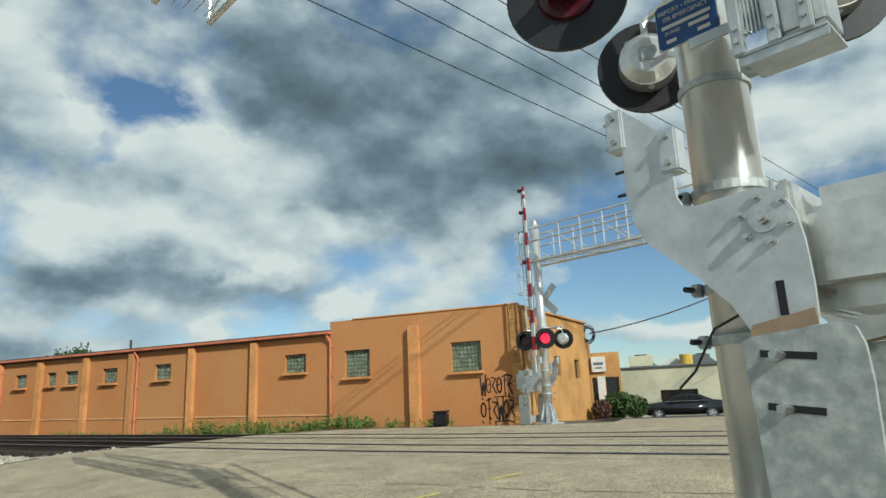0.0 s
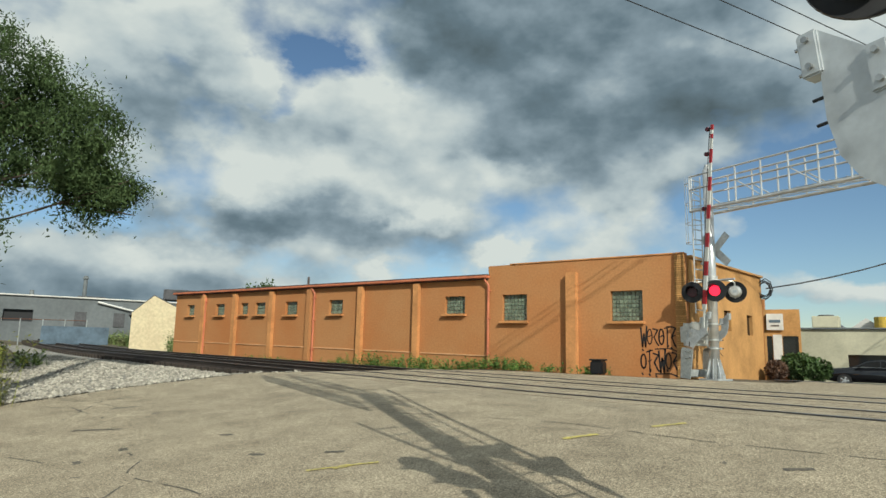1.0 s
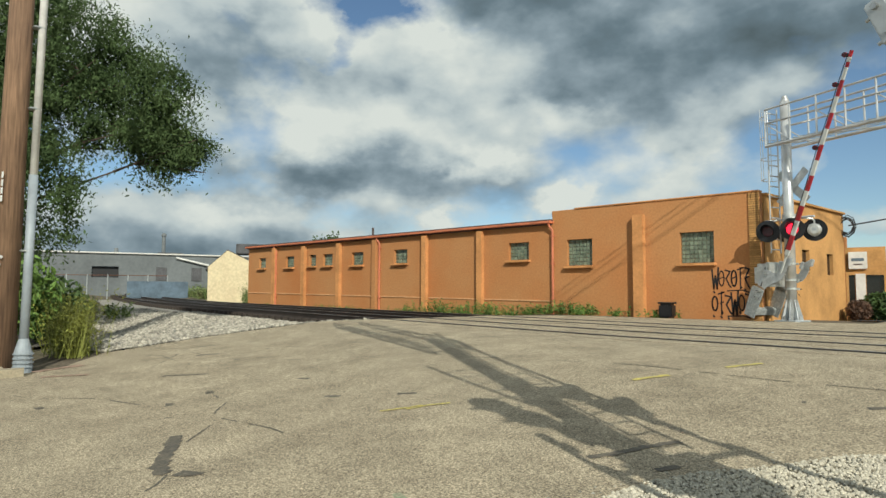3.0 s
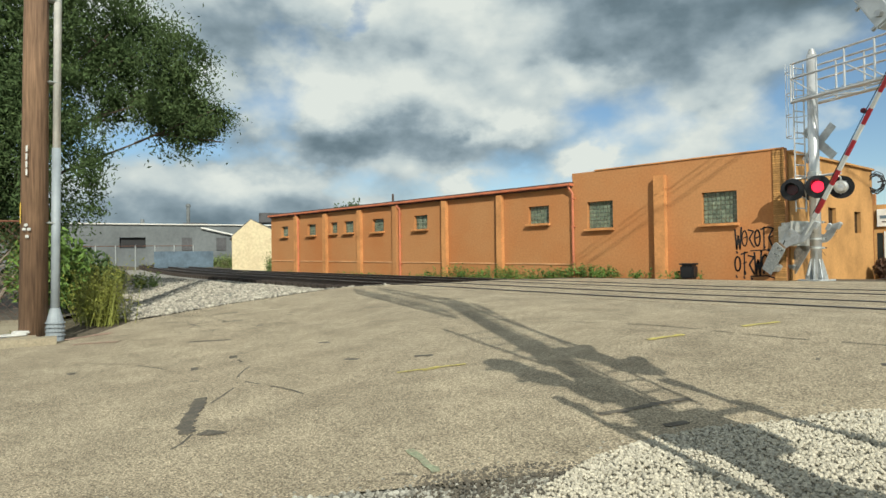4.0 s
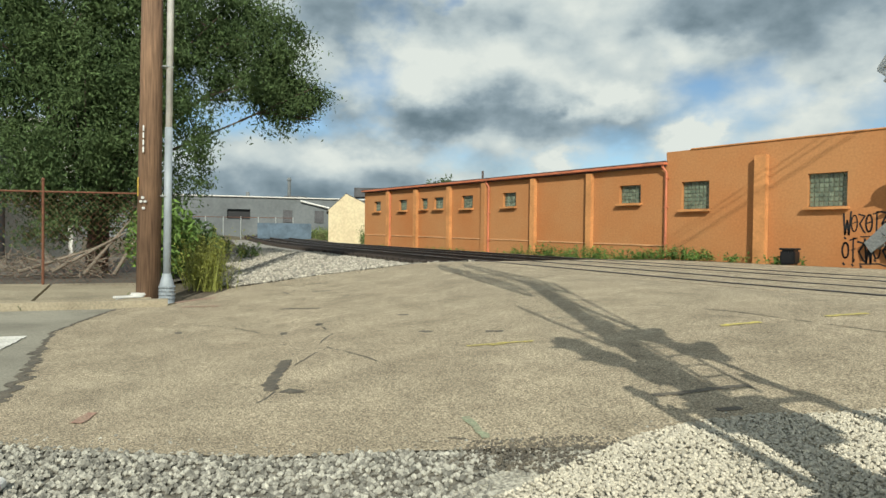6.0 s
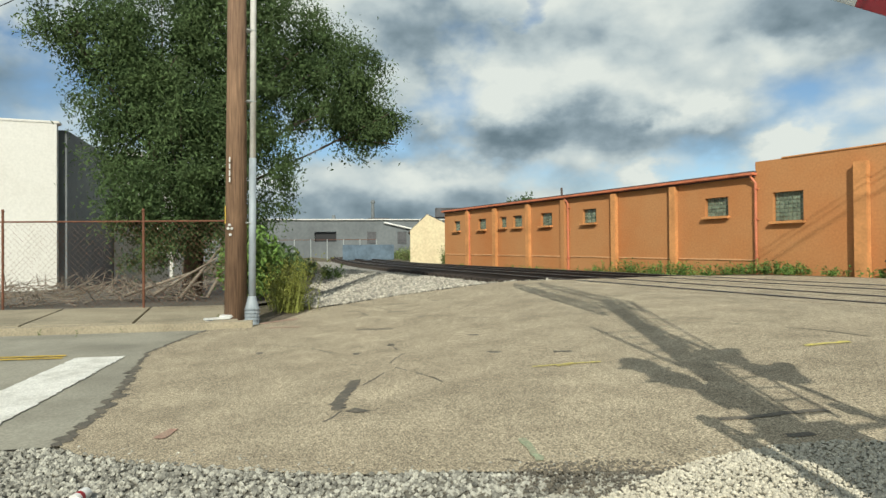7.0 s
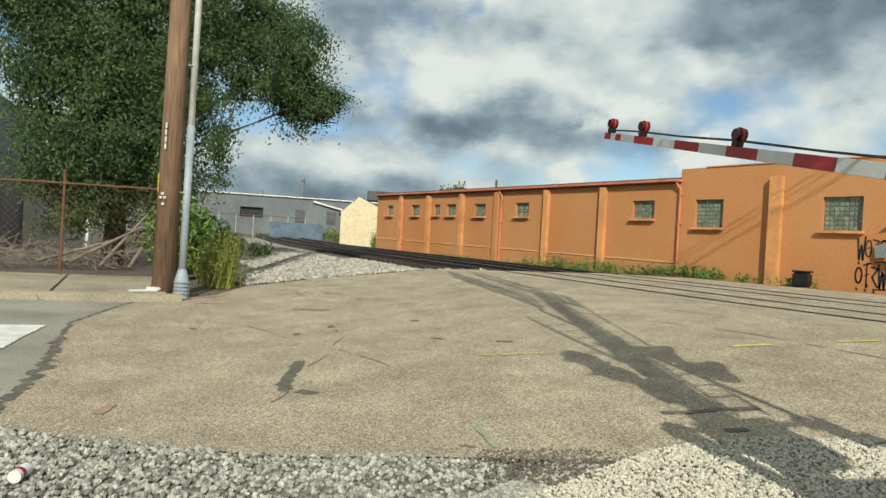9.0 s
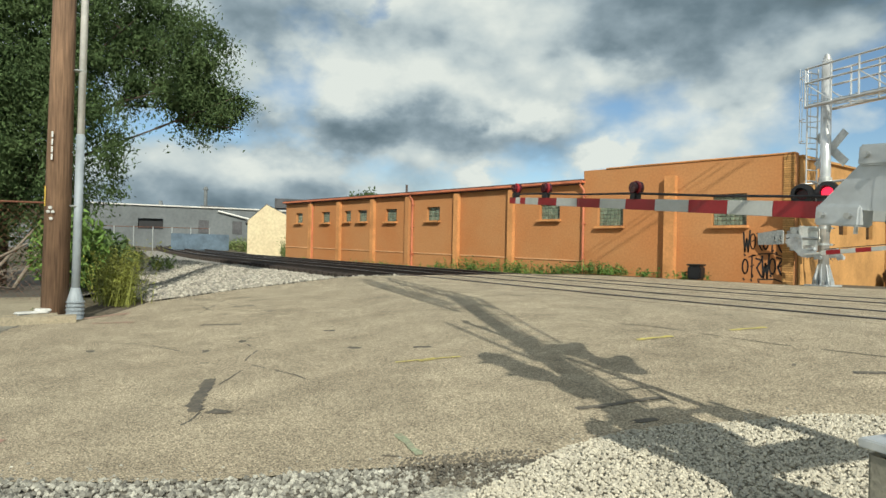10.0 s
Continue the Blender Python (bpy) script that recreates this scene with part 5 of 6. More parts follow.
for i in range(12):
    part("rib", box(B(), (-2.3 + i * 0.41, -1.12, 0.6), (0.12, 0.06, 1.3)), M_BLUETARP, ct)
ff = thing("far_fence", pose(0, 0, 0), "grey wire fence across the distant yard", "fence")
for i in range(16):
    x, y = -62 - i * 0.9, 29.0 - i * 1.5
    part("post", rod(B(), (x, y, 0.6), (x, y, 3.0), 0.05, seg=6), M_GALV_OLD, ff)
part("rail", rod(B(), (-62, 29, 2.95), (-75.5, 6.5, 2.95), 0.03, seg=6), M_RUST, ff)
tree(-60, 46, 7.5, [((0, 0, 5.6), (1.8, 1.8, 1.3), 1.0), ((1.2, 0.8, 6.2), (1.2, 1.2, 0.9), 0.6)], 17, "small tree beyond the warehouse roof", 2600, 0.22)
for i, (x, y, h) in enumerate(((30, 95, 9), (38, 92, 10), (46, 96, 8.5), (24, 99, 8))):
    tree(x, y, h, [((0, 0, h * 0.6), (3.4, 3.0, h * 0.33), 1.0), ((2.2, 0, h * 0.5), (2.6, 2.4, h * 0.28), 0.7)], 50 + i, "distant green tree on the skyline", 2200, 0.32)
cr = thing("black_crate", pose(-9.05, 21.3, land(-9.05, 21.3)), "black boxy bin against the warehouse wall", "bin")
part("body", box(B(), (0, 0, 0.24), (0.46, 0.42, 0.46), bevel=0.05), M_BLACK, cr)
part("lid", box(B(), (0, 0, 0.5), (0.5, 0.46, 0.06), bevel=0.02), M_RUBBER, cr)


# ---- overhead wires ----
def wire(a, b, sag, r, label):
    bm = B()
    pts = []
    for i in range(15):
        k = i / 14
        p = Vector(a).lerp(Vector(b), k)
        p.z -= sag * 4 * k * (1 - k)
        pts.append(p)
    path_rod(bm, pts, r, 5)
    return link("overhead_wire", bm, M_WIRE, None, label, category="wire")


WIRES = [((-6.5, 9.6), 9.0), ((-5.2, 10.6), 9.3), ((-4.4, 11.0), 9.35), ((-3.7, 11.3), 9.6)]
for (x, y), z in WIRES:
    wire((x - 0.402 * 42, y - 0.915 * 42, z + 0.6), (x + 0.402 * 52, y + 0.915 * 52, z + 0.4), 0.5, 0.013, "thin black overhead power wire along the road")
for k in (-42, 52):
    ux, uy = -4.95 + 0.402 * k, 10.6 + 0.915 * k
    u2 = thing("utility_pole", pose(ux, uy, land(ux, uy), 0, 0, -23.7), "distant timber utility pole carrying the road wires", "utility pole")
    part("pole", rod(B(), (0, 0, -0.3), (0, 0, 10.4), 0.18, 0.13, 14), M_POLE, u2)
    part("cross_arm", box(B(), (0, 0, 9.75), (3.6, 0.12, 0.14), bevel=0.01), M_POLE, u2)
    for i in range(4):
        part("insulator", rod(B(), (-1.6 + i * 1.05, 0, 9.8), (-1.6 + i * 1.05, 0, 9.98), 0.05, 0.03, 10), M_GALV_OLD, u2)
wire((-5.1, 29.7, 3.95), (10.3, 40.0, 12.0), 1.3, 0.03, "sagging black service cable from the building corner")
sp = thing("utility_pole", pose(10.3, 40.0, land(10.3, 40.0)), "timber utility pole carrying the service cable", "utility pole")
part("pole", rod(B(), (0, 0, -0.3), (0, 0, 12.8), 0.18, 0.13, 14), M_POLE, sp)
part("cable_clamp", box(B(), (-0.1, 0, 12.2), (0.2, 0.08, 0.12), bevel=0.01), M_GALV_OLD, sp)
wire((-12.6, 3.3, 9.2), (-28, -3, 9.6), 0.4, 0.015, "thin black cable from the utility pole")
coil = thing("cable_coil", pose(-5.15, 29.65, 3.9), "loose coil of black service cable at the roof corner", "cable")
rnd = random.Random(3)
for i in range(6):
    r0 = rnd.uniform(0.18, 0.36)
    pts = [Vector((r0 * math.cos(k * 0.7), -0.1 * i * 0.3, r0 * 1.3 * math.sin(k * 0.7) + rnd.uniform(-0.05, 0.05))) for k in range(10)]
    part("loop", path_rod(B(), pts, 0.018, 5), M_WIRE, coil)

# ---- crossing signals: a mast with lights, a walkway over the road and a gate ----
HUB_X = -0.43
MOVERS = []


def disc_light(parent, x, y, z, side, lit, tilt=0.0, size=1.0):
    """A round black target with a lens, a hood and a cast housing; side: 1 faces +y, -1 faces -y."""
    m = pose(x, y, z, 0, 0, tilt) @ Matrix.Diagonal((size, 1, size, 1))
    d = rod(B(), m @ Vector((0, -0.012, 0)), m @ Vector((0, 0.012, 0)), 0.305, seg=36)
    t = part("target_disc", d, M_BLACK, parent, "round black target disc")
    part("lens", rod(B(), m @ Vector((0, side * 0.012, 0)), m @ Vector((0, side * 0.035, 0)), 0.15, 0.14, 28), M_RED_LIT if lit else M_RED_LENS, t, "glowing red lens" if lit else "dark red lens")
    bm = B()
    prev = None
    for i in range(13):
        a = radians(-20 + 220 * i / 12)
        row = [bm.verts.new(m @ Vector((0.165 * math.cos(a), side * 0.012, 0.165 * math.sin(a)))), bm.verts.new(m @ Vector((0.16 * math.cos(a), side * (0.16 + 0.24 * max(0, math.sin(a))), 0.16 * math.sin(a))))]
        if prev:
            bm.faces.new((prev[0], prev[1], row[1], row[0]))
        prev = row
    bmesh.ops.solidify(bm, geom=bm.faces[:], thickness=0.008)
    part("hood", bm, M_BLACK, t, "black sun hood")
    bm = rod(B(), m @ Vector((0, -side * 0.012, 0)), m @ Vector((0, -side * 0.11, 0)), 0.175, 0.17, 32)
    rod(bm, m @ Vector((0, -side * 0.11, 0)), m @ Vector((0, -side * 0.16, 0)), 0.165, 0.11, 32)
    h = part("housing", bm, M_CASE, t, "cast aluminium lamp housing")
    part("cover_plate", box(B(), (0, -side * 0.165, 0.01), (0.11, 0.012, 0.09), m, 0.01), M_GALV, h)
    for a in (0.9, 2.3, 4.7):
        part("latch", box(B(), (0.175 * math.cos(a), -side * 0.06, 0.175 * math.sin(a)), (0.035, 0.06, 0.035), m, 0.008), M_BOLT, h)
    bm = path_rod(B(), [m @ Vector((0.0, -side * 0.08, 0.17)), m @ Vector((0.0, -side * 0.08, 0.25)), m @ Vector((0.05 if x < 0 else -0.05, -side * 0.08, 0.3)), m @ Vector((-x * 0.6, -y * 0.6 , 0.32))], 0.022, 10)
    part("elbow", bm, M_CASE, t, "conduit elbow")
    return t


def bolt(bm, p, axis, r=0.016, l=0.02):
    rod(bm, p, Vector(p) + Vector(axis) * l, r, seg=6)
    return bm


PLATE = [(0.56, 0.42), (0.565, 0.26), (0.54, 0.1), (0.48, -0.01), (0.41, -0.07), (0.27, -0.2), (0.17, -0.31), (0.12, -0.4), (0.1, -0.44), (-0.13, -0.4), (-0.135, -0.27), (-0.13, -0.11), (-0.115, 0.0), (-0.085, 0.07),
         (-0.04, 0.115), (0.02, 0.13), (0.12, 0.125), (0.27, 0.115), (0.315, 0.135), (0.335, 0.18), (0.335, 0.42)]
WEIGHT = [(0.135, -0.46), (0.1, -0.445), (-0.2, -0.42), (-0.245, -0.44), (-0.265, -0.5), (-0.27, -0.62), (-0.25, -1.3), (0.09, -1.3), (0.11, -1.04)]
PITCH = 0.406


def gate(parent, hub_z, tip, ARM_E, far_y):
    """The moving half: two shaped plates on one shaft, counterweights and the striped arm, upright at rest."""
    g = new("gate")
    g.parent = parent
    tagged(g, "striped barrier arm with its counterweight plates")
    g.matrix_basis = pose(HUB_X, 0, hub_z)
    ARM_Y = far_y - 0.05
    for y in (0.45, far_y):
        s = 1 if y > 0 else -1
        pl = part("pivot_plate", plate(B(), PLATE, 0.02, Matrix.Translation((0, y, 0))), M_GALV, g, "curved galvanised pivot plate")
        for k in range(6):
            bm = B()
            a = k * 1.047 + 0.35
            bolt(bm, (0.092 * math.cos(a), y + s * 0.008, 0.092 * math.sin(a)), (0, s, 0), 0.02, 0.014)
            bolt(bm, (0.092 * math.cos(a), y + s * 0.02, 0.092 * math.sin(a)), (0, s, 0), 0.012, 0.02)
            part("bolt", bm, M_BOLT, pl)
        bm = rod(B(), (0, y + s * 0.006, 0), (0, y + s * 0.018, 0), 0.055, seg=24)
        rod(bm, (0, y + s * 0.018, 0), (0, y + s * 0.045, 0), 0.026, seg=6)
        rod(bm, (0, y + s * 0.04, 0), (0, y + s * 0.06, 0), 0.014, seg=10)
        part("shaft_end", bm, M_BOLT, pl, "shaft nut and washer")
        # nothing is cut: a black strip paints the dark of the slot
        part("slot", box(B(), (-0.02, y + s * 0.0105, -0.31), (0.03, 0.004, 0.13), bevel=0.0), M_BLACK, pl, "black strip painted as a long dark slot")
        wp = part("weight_plate", plate(B(), WEIGHT, 0.03, Matrix.Translation((0, y + s * 0.035, 0))), M_GALV_OLD, g, "stained galvanised counterweight plate")
        for z in (-0.52, -0.71):
            m = Matrix.Translation((-0.02, y + s * 0.0512, z)) @ Matrix.Rotation(radians(-7), 4, "Y")
            # again a black strip on the face, for the slot's dark
            part("slot", box(B(), (0, 0, 0), (0.19, 0.001, 0.026), m, 0.0), M_BLACK, wp, "black strip painted as a long dark slot")
            part("stud", rod(B(), (0.0, y + s * 0.05, z), (0.0, y + s * 0.14, z + 0.005), 0.014, seg=10), M_BOLT, wp)
            part("nut", rod(B(), (0.02, y + s * 0.05, z), (0.02, y + s * 0.07, z), 0.024, seg=6), M_BOLT, wp)
        part("zinc_plate", plate(B(), [(0.11, -0.45), (-0.13, -0.42), (-0.125, -0.36), (0.1, -0.4)], 0.012, Matrix.Translation((0, y + s * 0.017, 0))), M_ZINCPLATE, pl, "yellow zinc plate")
        # brackets that hold the arm
        for bx, bz in ((0.585, 0.56), (0.34, 0.39)):
            bm = box(B(), (bx, y - s * 0.02, bz), (0.085, 0.09, 0.2), Matrix(), 0.008)
            br = part("arm_bracket", bm, M_GALV, g, "bolted steel bracket")
            for dz in (-0.06, 0.06):
                part("bolt", bolt(B(), (bx, y + s * 0.025, bz + dz), (0, s, 0), 0.014, 0.02), M_BOLT, br)
                part("bolt", bolt(B(), (bx + 0.042, y - s * 0.02, bz + dz), (1, 0, 0), 0.009, 0.03), M_BOLT, br)
        part("gusset", plate(B(), [(0.56, 0.4), (0.56, 0.65), (0.54, 0.65), (0.335, 0.45), (0.335, 0.4)], 0.016, Matrix.Translation((0, y, 0))), M_GALV, g)
        for z in (0.25, 0.36):
            part("stud", bolt(B(), (0.56, y, z), (1, 0, 0), 0.008, 0.05), M_BLACK, pl)
    part("shaft", rod(B(), (0, far_y - 0.02, 0), (0, 0.47, 0), 0.04, seg=16), M_BOLT, g)
    part("weight_bar", box(B(), (-0.08, (0.45 + far_y) / 2, -1.15), (0.22, 0.45 - far_y, 0.2), bevel=0.02), M_GALV_OLD, g, "counterweight between the plates")
    # the arm itself, with alternating stripes and three lamps
    arm = part("arm_core", box(B(), (ARM_E, ARM_Y, 0.35 + (tip - 0.35) / 2 - 0.15), (0.05, 0.03, tip - 0.35), bevel=0.004), M_ARM_WHITE, g, "aluminium arm core")
    z, n = tip, 0
    first = 0.13
    while z > 0.75:
        l = PITCH if n > 3 else (0.16, 0.12, 0.13, 0.31)[n]
        lo = max(z - l, 0.72)
        wd = 0.075 + 0.05 * (tip - (z + lo) / 2) / tip
        bm = box(B(), (ARM_E, ARM_Y, (z + lo) / 2), (wd, 0.052, z - lo - 0.002), bevel=0.003)
        part("stripe", bm, M_ARM_RED if n % 2 == 0 else M_ARM_WHITE, arm, "red stripe" if n % 2 == 0 else "white stripe")
        z, n = lo, n + 1
    for z, lit in ((tip - 0.12, False), (tip - 0.85, False), (tip - 2.45, False)):
        bm = box(B(), (ARM_E - 0.07, ARM_Y, z), (0.07, 0.07, 0.09), bevel=0.01)
        lm = part("arm_lamp", bm, M_BLACK, arm, "small barrier lamp")
        part("lamp_lens", rod(B(), (ARM_E - 0.15, ARM_Y - 0.045, z), (ARM_E - 0.15, ARM_Y + 0.045, z), 0.058, 0.05, 16), M_RED_LENS, lm, "red lamp lens")
        part("lamp_hood", rod(B(), (ARM_E - 0.15, ARM_Y - 0.012, z), (ARM_E - 0.15, ARM_Y + 0.012, z), 0.064, seg=16), M_ARM_RED, lm)
    bm = path_rod(B(), [(ARM_E - 0.075, ARM_Y, tip - 0.15), (ARM_E - 0.085, ARM_Y, tip - 0.5), (ARM_E - 0.09, ARM_Y, tip - 0.85), (ARM_E - 0.085, ARM_Y, tip - 1.6), (ARM_E - 0.1, ARM_Y, tip - 2.45), (ARM_E - 0.085, ARM_Y, tip - 3.4), (ARM_E - 0.09, ARM_Y, 0.8)], 0.011, 6)
    part("lamp_cable", bm, M_WIRE, arm, "black lamp cable")
    MOVERS.append((g, hub_z))
    return g


def signal(name, m, base, found, label, front, back, lit_back, reach, near, hub_up, lamp_up, deck_up):
    """base: height of the mast's foot over the thing's origin."""
    s = thing(name, m, label, "crossing signal")
    z0 = base
    r, mx = (0.158, -0.145) if near else (0.14, 0.0)
    top = z0 + deck_up + 1.2
    part("mast", rod(B(), (mx, 0, z0), (mx, 0, top), r, r * 0.92, 28), M_MAST, s, "round aluminium mast", smooth=False)
    for p in s.children:
        for f in p.data.polygons:
            f.use_smooth = len(f.vertices) == 4
    # gusseted base
    RIB = 0.33 if near else 0.55
    bs = part("base_plate", box(B(), (mx, 0, z0 + 0.02), (0.64, 0.64, 0.04), bevel=0.006), M_GALV, s)
    for k in range(8):
        a = k * math.pi / 4 + 0.39
        mm = Matrix.Translation((mx, 0, z0 + 0.04)) @ Matrix.Rotation(a, 4, "Z")
        part("gusset", plate(B(), [(r - 0.01, 0), (r + 0.14, 0), (r + 0.13, 0.08), (r + 0.01, RIB), (r - 0.01, RIB)], 0.014, mm), M_GALV, bs, "tapered steel base rib")
        part("anchor_bolt", rod(B(), mm @ Vector((r + 0.1, 0.06, 0)), mm @ Vector((r + 0.1, 0.06, 0.12)), 0.018, seg=8), M_BOLT, bs)
    if found > 0:
        part("foundation", box(B(), (mx, 0, z0 - found / 2 - 0.1), (0.6, 0.6, found + 0.2), bevel=0.025), M_CONCRETE, s, "concrete foundation block")
    hub_z = z0 + hub_up
    # gate mechanism
    mt = 0.14 if near else 0.31
    mc = part("mechanism", box(B(), (-0.73, 0.0, hub_z + (mt - 0.35) / 2), (0.52, 0.62, mt + 0.35), bevel=0.1), M_CASE, s, "cast aluminium gate mechanism case")
    part("case_flange", box(B(), (-0.48, 0.0, hub_z + (mt - 0.32) / 2), (0.06, 0.7, mt + 0.38), bevel=0.015), M_CASE, mc)
    part("mounting_arm", box(B(), (-0.33, 0.2, hub_z + mt - 0.06), (0.36, 0.08, 0.1), bevel=0.01), M_CASE, mc)
    part("mounting_arm", box(B(), (-0.33, -0.2, hub_z - 0.24), (0.36, 0.08, 0.1), bevel=0.01), M_CASE, mc)
    part("hinge", rod(B(), (-1.0, 0.3, hub_z - 0.25), (-1.0, 0.3, hub_z + 0.22), 0.02, seg=8), M_ZINCPLATE, mc)
    for z in (hub_z + 0.27, hub_z - 0.18, hub_z - 0.42):
        bm = B()
        rod(bm, (mx, 0, z - 0.02), (mx, 0, z + 0.02), r + 0.012, seg=28)
        cl = part("mast_clamp", bm, M_GALV_OLD, s, "steel band clamp round the mast")
        part("clamp_lug", box(B(), (mx + r + 0.02, 0.08, z), (0.05, 0.06, 0.06), bevel=0.008), M_GALV_OLD, cl)
        bb = B()
        bolt(bb, (mx + r + 0.02, 0.13, z), (0.3, 1, 0), 0.014, 0.05)
        part("bolt", bb, M_BLACK, cl)
    bm = path_rod(B(), [(-0.3, 0.28, hub_z - 0.3), (-0.1, 0.27, hub_z - 0.38), (0.02, 0.24, hub_z - 0.55), (0.12, 0.2, hub_z - 0.62)], 0.006, 8)
    part("power_cable", bm, M_WIRE, s, "black cable into the mechanism")
    gate(s, hub_z, 5.95 if near else 6.05, 0.54 if near else 0.47, -0.74 if near else -0.45)
    # flashing lights on cross arms
    lz = z0 + lamp_up
    ca = part("cross_arm", rod(B(), (-0.75, 0, lz + 0.33), (0.75, 0, lz + 0.33), 0.035, seg=12), M_MAST, s)
    bm = rod(B(), (mx, 0, lz + 0.2), (mx, 0, lz + 0.46), r + 0.03, seg=24)
    part("junction_collar", bm, M_CASE, s)
    for x in front:
        disc_light(s, x, 0.5 if near else 0.36, lz, 1, False, 30, 0.58 if near else 1.0)
    for x in back:
        disc_light(s, x, -0.5 if near else -0.36, lz, -1, lit_back and x > 0, 30)
    # crossed boards
    cbz = z0 + 3.75
    for a in (45, -45):
        mm = Matrix.Translation((0, 0.2 if not near else -0.2, cbz)) @ Matrix.Rotation(radians(a), 4, "Y")
        part("crossbuck_board", box(B(), (0, 0.02 if a > 0 else 0, 0), (1.22, 0.015, 0.23), mm, 0.004), M_WHITE if near else M_GALV, s, "crossbuck board")
    # walkway truss over the road
    w0, w1, wy = z0 + deck_up, z0 + deck_up + 1.0, 0.38
    bm = B()
    for i in range(5):
        box(bm, (reach / 2, -wy * 0.8 + i * wy * 0.4, w0 + 0.025), (reach + 0.7, 0.008, 0.02))
    tr = part("walkway_floor", bm, M_GALV_OLD, s, "open steel grating walkway")
    bm = B()
    for i in range(int((reach + 0.7) / 0.2)):
        rod(bm, (-0.3 + i * 0.2, -wy, w0 + 0.045), (-0.3 + i * 0.2, wy, w0 + 0.045), 0.008, seg=4)
    part("grating_bars", bm, M_GALV, tr)
    for y in (-wy, wy):
        for z, rr in ((w0 - 0.05, 0.045), (w1, 0.03), ((w0 + w1) / 2 + 0.1, 0.03)):
            part("rail", rod(B(), (-0.35, y, z), (reach + 0.35, y, z), rr, seg=8), M_MAST, tr)
        n = int(reach / 0.75) + 1
        for i in range(n + 1):
            x = -0.35 + i * (reach + 0.7) / n
            part("post", rod(B(), (x, y, w0 - 0.05), (x, y, w1), 0.026, seg=8), M_MAST, tr)
            if i < n and i % 2 == 0:
                part("brace", rod(B(), (x, y, (w0 + w1) / 2 + 0.1), (x + (reach + 0.7) / n, y, w0), 0.018, seg=6), M_MAST, tr)
    for i in range(5):
        x = i * reach / 5
        part("floor_brace", rod(B(), (x, -wy, w0 - 0.05), (x + reach / 5, wy, w0 - 0.05), 0.022, seg=6), M_MAST, tr)
    mm = pose(reach * 0.75, 0.42, w0 + 0.55, 0, 0, 0)
    for a in (45, -45):
        part("crossbuck_board", box(B(), (0, 0.01 if a > 0 else 0, 0), (1.22, 0.015, 0.23), mm @ Matrix.Rotation(radians(a), 4, "Y"), 0.004), M_GALV, tr)
    part("bell", rod(B(), (0, 0, top), (0, 0, top + 0.16), 0.12, 0.06, 16), M_CASE, s)
    # caged ladder on the field side
    LX, LY, LZ, LW = (mx, -0.33, z0 + 1.5, 0.13) if near else (-0.42, 0.0, z0 + 1.9, 0.2)
    ld = part("ladder_rail", rod(B(), (LX, LY - LW, LZ), (LX, LY - LW, w1 + 0.1), 0.022, seg=8), M_MAST, s)
    part("ladder_rail", rod(B(), (LX, LY + LW, LZ), (LX, LY + LW, w1 + 0.1), 0.022, seg=8), M_MAST, s)
    z = LZ + 0.1
    while z < w1:
        part("rung", rod(B(), (LX, LY - LW, z), (LX, LY + LW, z), 0.02, seg=6), M_MAST, ld)
        z += 0.3
    if near:
        # tube and struts added for a slanting shadow, leaning from lamps towards the deck
        out = [(mx, r + 0.02, lz + 0.1), (mx, r + 0.3, lz + 1.2), (mx, r + 0.62, w0 - 0.9)]
        so = part("stand_off_rail", path_rod(B(), out, 0.032, 8), M_MAST, s, "bent tube added for its shadow, leaning out from the mast")
        for k in (0.35, 0.65, 1.0, 1.3, 1.6):
            f = min(k, 1.0)
            q = Vector(out[0]).lerp(Vector(out[1]), f) if k <= 1 else Vector(out[1]).lerp(Vector(out[2]), k - 1)
            part("strut", rod(B(), (mx, r * 0.8, q.z), q, 0.024, seg=6), M_MAST, so)
    else:
        z = z0 + 4.0
        while z < w1:
            pts = [(LX - 0.33 * math.sin(k * math.pi / 6), LY - 0.3 * math.cos(k * math.pi / 6), z) for k in range(7)]
            part("cage_hoop", path_rod(B(), pts, 0.012, 6), M_MAST, ld)
            z += 0.6
        for k in (1.5, 3, 4.5):
            q = (LX - 0.33 * math.sin(k * math.pi / 6), LY - 0.3 * math.cos(k * math.pi / 6))
            part("cage_bar", rod(B(), (*q, z0 + 4.0), (*q, w1 + 0.1), 0.01, seg=6), M_MAST, ld)
    return s, lz, hub_z


NEAR_AT, FAR_AT = (-0.12, 2.807), (-5.33, 21.62)
NEAR_SIZE = 0.84
near_sig, NLZ, NHZ = signal("crossing_signal", pose(*NEAR_AT, 0.19, 0, 0, 156.3) @ Matrix.Diagonal((NEAR_SIZE, NEAR_SIZE, NEAR_SIZE, 1)), 0.4, 0.6, "tall galvanised crossing signal with flashing lights and a gate", (0.32, -0.42), (0.42, -0.6), False, 6.38, True, 1.51, 2.86, 6.28)
far_sig, FLZ, FHZ = signal("crossing_signal", pose(*FAR_AT, 0.05, 0, 0, -23.7) @ Matrix.Diagonal((1.1, 1.1, 1.1, 1)), 0.3, 0.2, "matching crossing signal standing by the orange warehouse corner", (0.5, -0.3), (-0.39, 0.37), True, 6.2, False, 1.31, 2.5, 4.95)

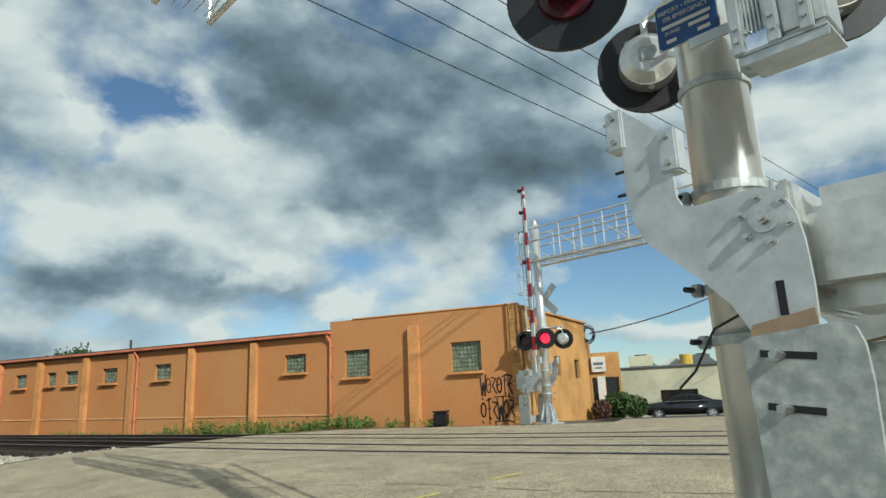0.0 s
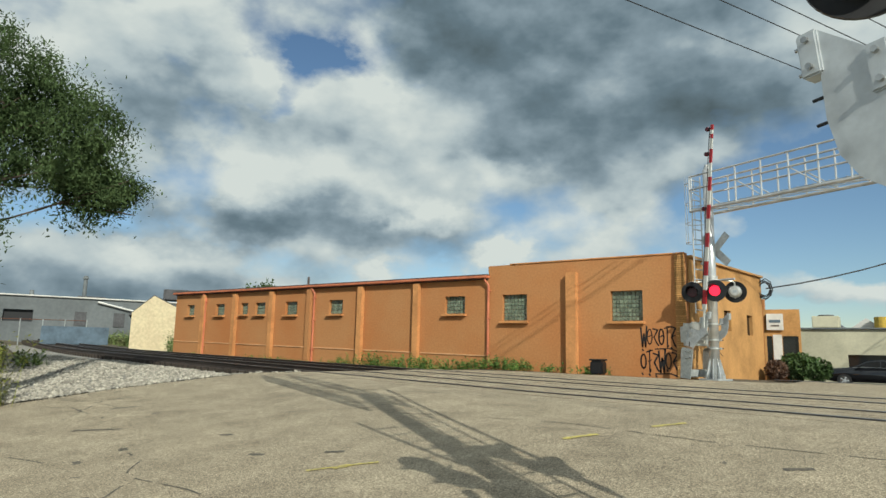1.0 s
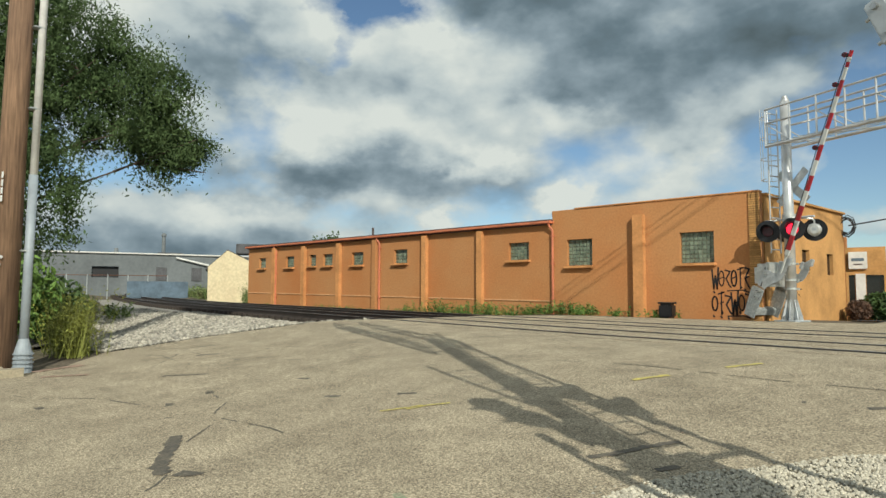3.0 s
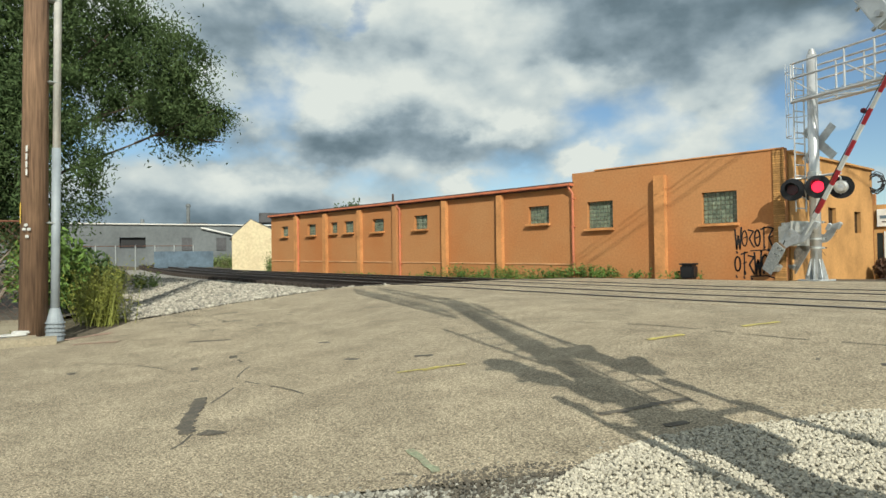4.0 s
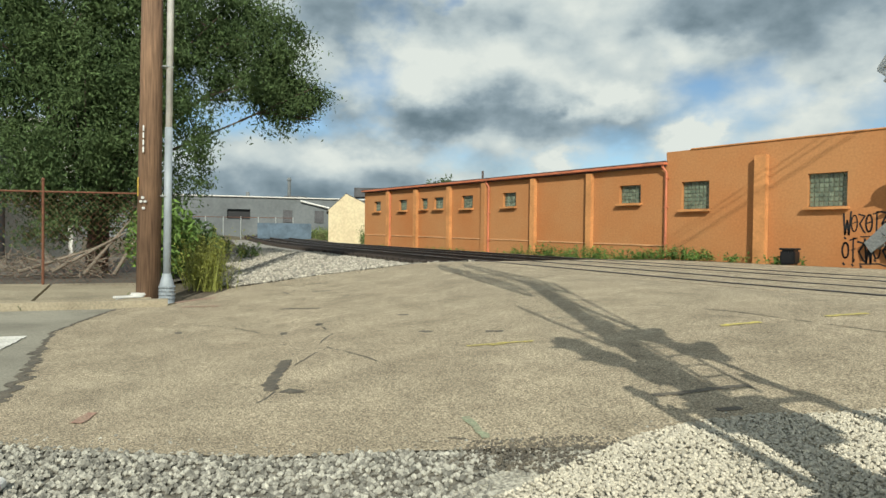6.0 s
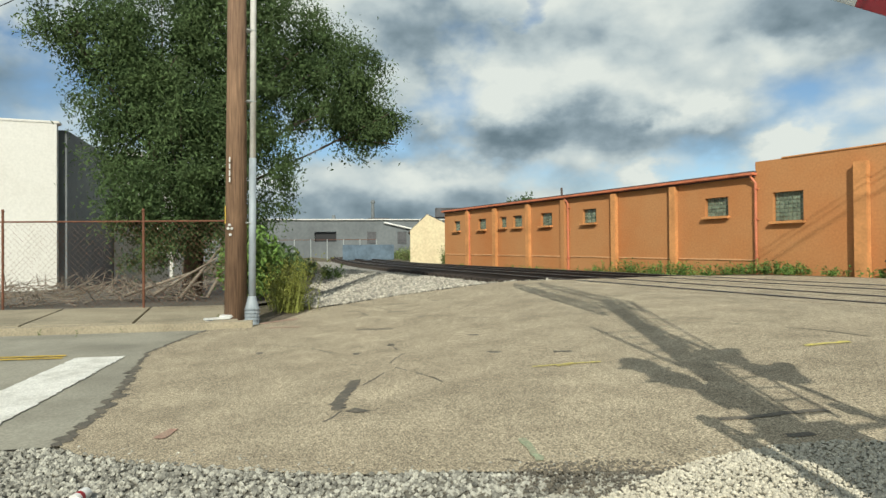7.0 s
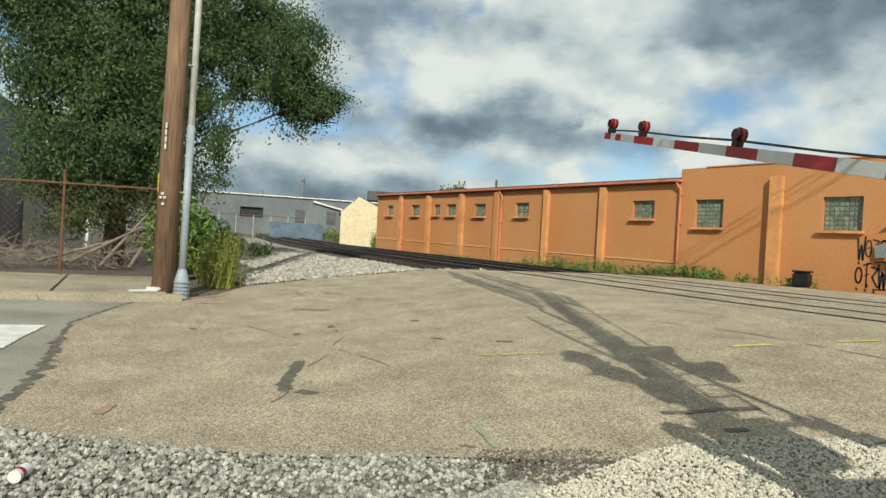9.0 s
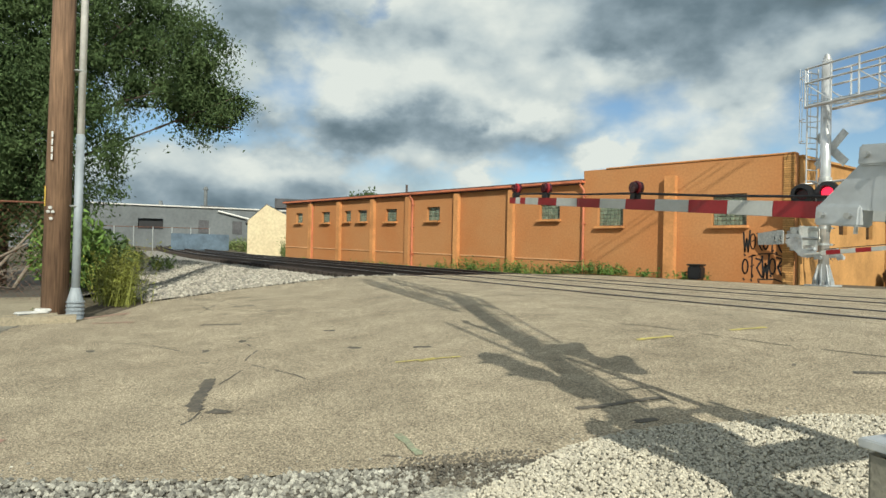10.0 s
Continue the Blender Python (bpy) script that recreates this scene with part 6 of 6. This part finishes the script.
# the blue notice and the steel boxes on the near mast
sg = part("notice_plate", plate(B(), [(-0.145, -0.1), (-0.13, -0.115), (0.13, -0.115), (0.145, -0.1), (0.145, 0.1), (0.13, 0.115), (-0.13, 0.115), (-0.145, 0.1)], 0.006, pose(-0.16, 0.25, 3.0, 0, 0, 180)), M_BLUE, near_sig, "blue emergency notice plate with white lettering")
part("edge", plate(B(), [(-0.15, -0.12), (0.15, -0.12), (0.15, 0.12), (-0.15, 0.12)], 0.004, pose(-0.16, 0.243, 3.0)), M_WHITE, sg)


def lettering(text, size, x, z, parent):
    cu = bpy.data.curves.new("lettering", "FONT")
    cu.body, cu.size, cu.extrude, cu.align_x = text, size, 0.0008, "CENTER"
    ob = new("lettering", cu)
    dg = bpy.context.evaluated_depsgraph_get()
    me = bpy.data.meshes.new_from_object(ob.evaluated_get(dg))
    bpy.data.objects.remove(ob)
    me.materials.clear()
    me.materials.append(M_WHITE)
    o = new("lettering", me)
    o.parent = parent
    o.matrix_basis = pose(-0.16 - x, 0.2545, 3.0 + z, 90, 0, 180)
    return o


lettering("REPORT \u2022 PROBLEM", 0.03, 0, 0.062, sg)
lettering("OR EMERGENCY", 0.03, 0, 0.024, sg)
lettering("X-ING", 0.028, -0.07, -0.05, sg)
for x, z, w in ((0.0, -0.008, 0.24), (0.06, -0.044, 0.1), (-0.08, -0.085, 0.05), (0.08, -0.085, 0.06)):
    part("number_bar", box(B(), (-0.16 - x, 0.2545, 3.0 + z), (w, 0.002, 0.018)), M_WHITE, sg, "white number bar")
bx = part("arrester_box", box(B(), (-0.64, 0.26, 2.88), (0.22, 0.22, 0.44), bevel=0.012), M_CASE, near_sig, "ribbed aluminium equipment box")
part("box_shelf", box(B(), (-0.58, 0.26, 2.63), (0.34, 0.27, 0.02), bevel=0.004), M_GALV, bx)
part("shelf_lip", box(B(), (-0.58, 0.385, 2.605), (0.34, 0.012, 0.05), bevel=0.003), M_GALV, bx)
for i in range(6):
    part("fin", box(B(), (-0.45 - i * 0.016, 0.38, 2.9), (0.007, 0.03, 0.36)), M_GALV, bx)
for x in (-0.42, -0.56, -0.68):
    ch = part("channel", box(B(), (x, 0.39, 2.84), (0.05, 0.035, 0.42), bevel=0.006), M_GALV, bx)
    for z in (2.69, 2.75, 2.95):
        part("bolt", bolt(B(), (x, 0.405, z), (0, 1, 0), 0.012, 0.018), M_BOLT, ch)
# black disc on the box face, its colour standing for a hole's dark
part("knockout", rod(B(), (-0.62, 0.365, 2.9), (-0.62, 0.375, 2.9), 0.022, seg=14), M_BLACK, bx, "round black disc painted as a dark knockout hole")
part("bracket_strap", box(B(), (-0.36, 0.3, 2.83), (0.36, 0.012, 0.05)), M_GALV, bx)
bm = rod(B(), (-0.145, 0, 2.69), (-0.145, 0, 2.725), 0.168, seg=28)
part("mast_clamp", bm, M_GALV_OLD, near_sig, "steel band clamp round the mast")
part("clamp_lug", box(B(), (-0.42, 0.16, 2.66), (0.14, 0.1, 0.02), bevel=0.004), M_GALV_OLD, near_sig)


# ---- what moves ----
def motions():
    # seconds and the arm's angle over the level
    swing = [(0, 90), (0.5, 88.5), (1.0, 84.5), (1.5, 79.5), (2.0, 77.0), (2.7, 71.0), (3.8, 60.5), (5.0, 47.5), (6.3, 37.0), (7.0, 31.5), (7.5, 26.4), (8.0, 21.3), (8.5, 16.2), (9.0, 11.8), (9.5, 7.8), (10.0, 4.6)]
    for g, hub in MOVERS:
        walk(g, [(t, pose(HUB_X, 0, hub, 0, 90 - a, 0)) for t, a in swing])


motions()
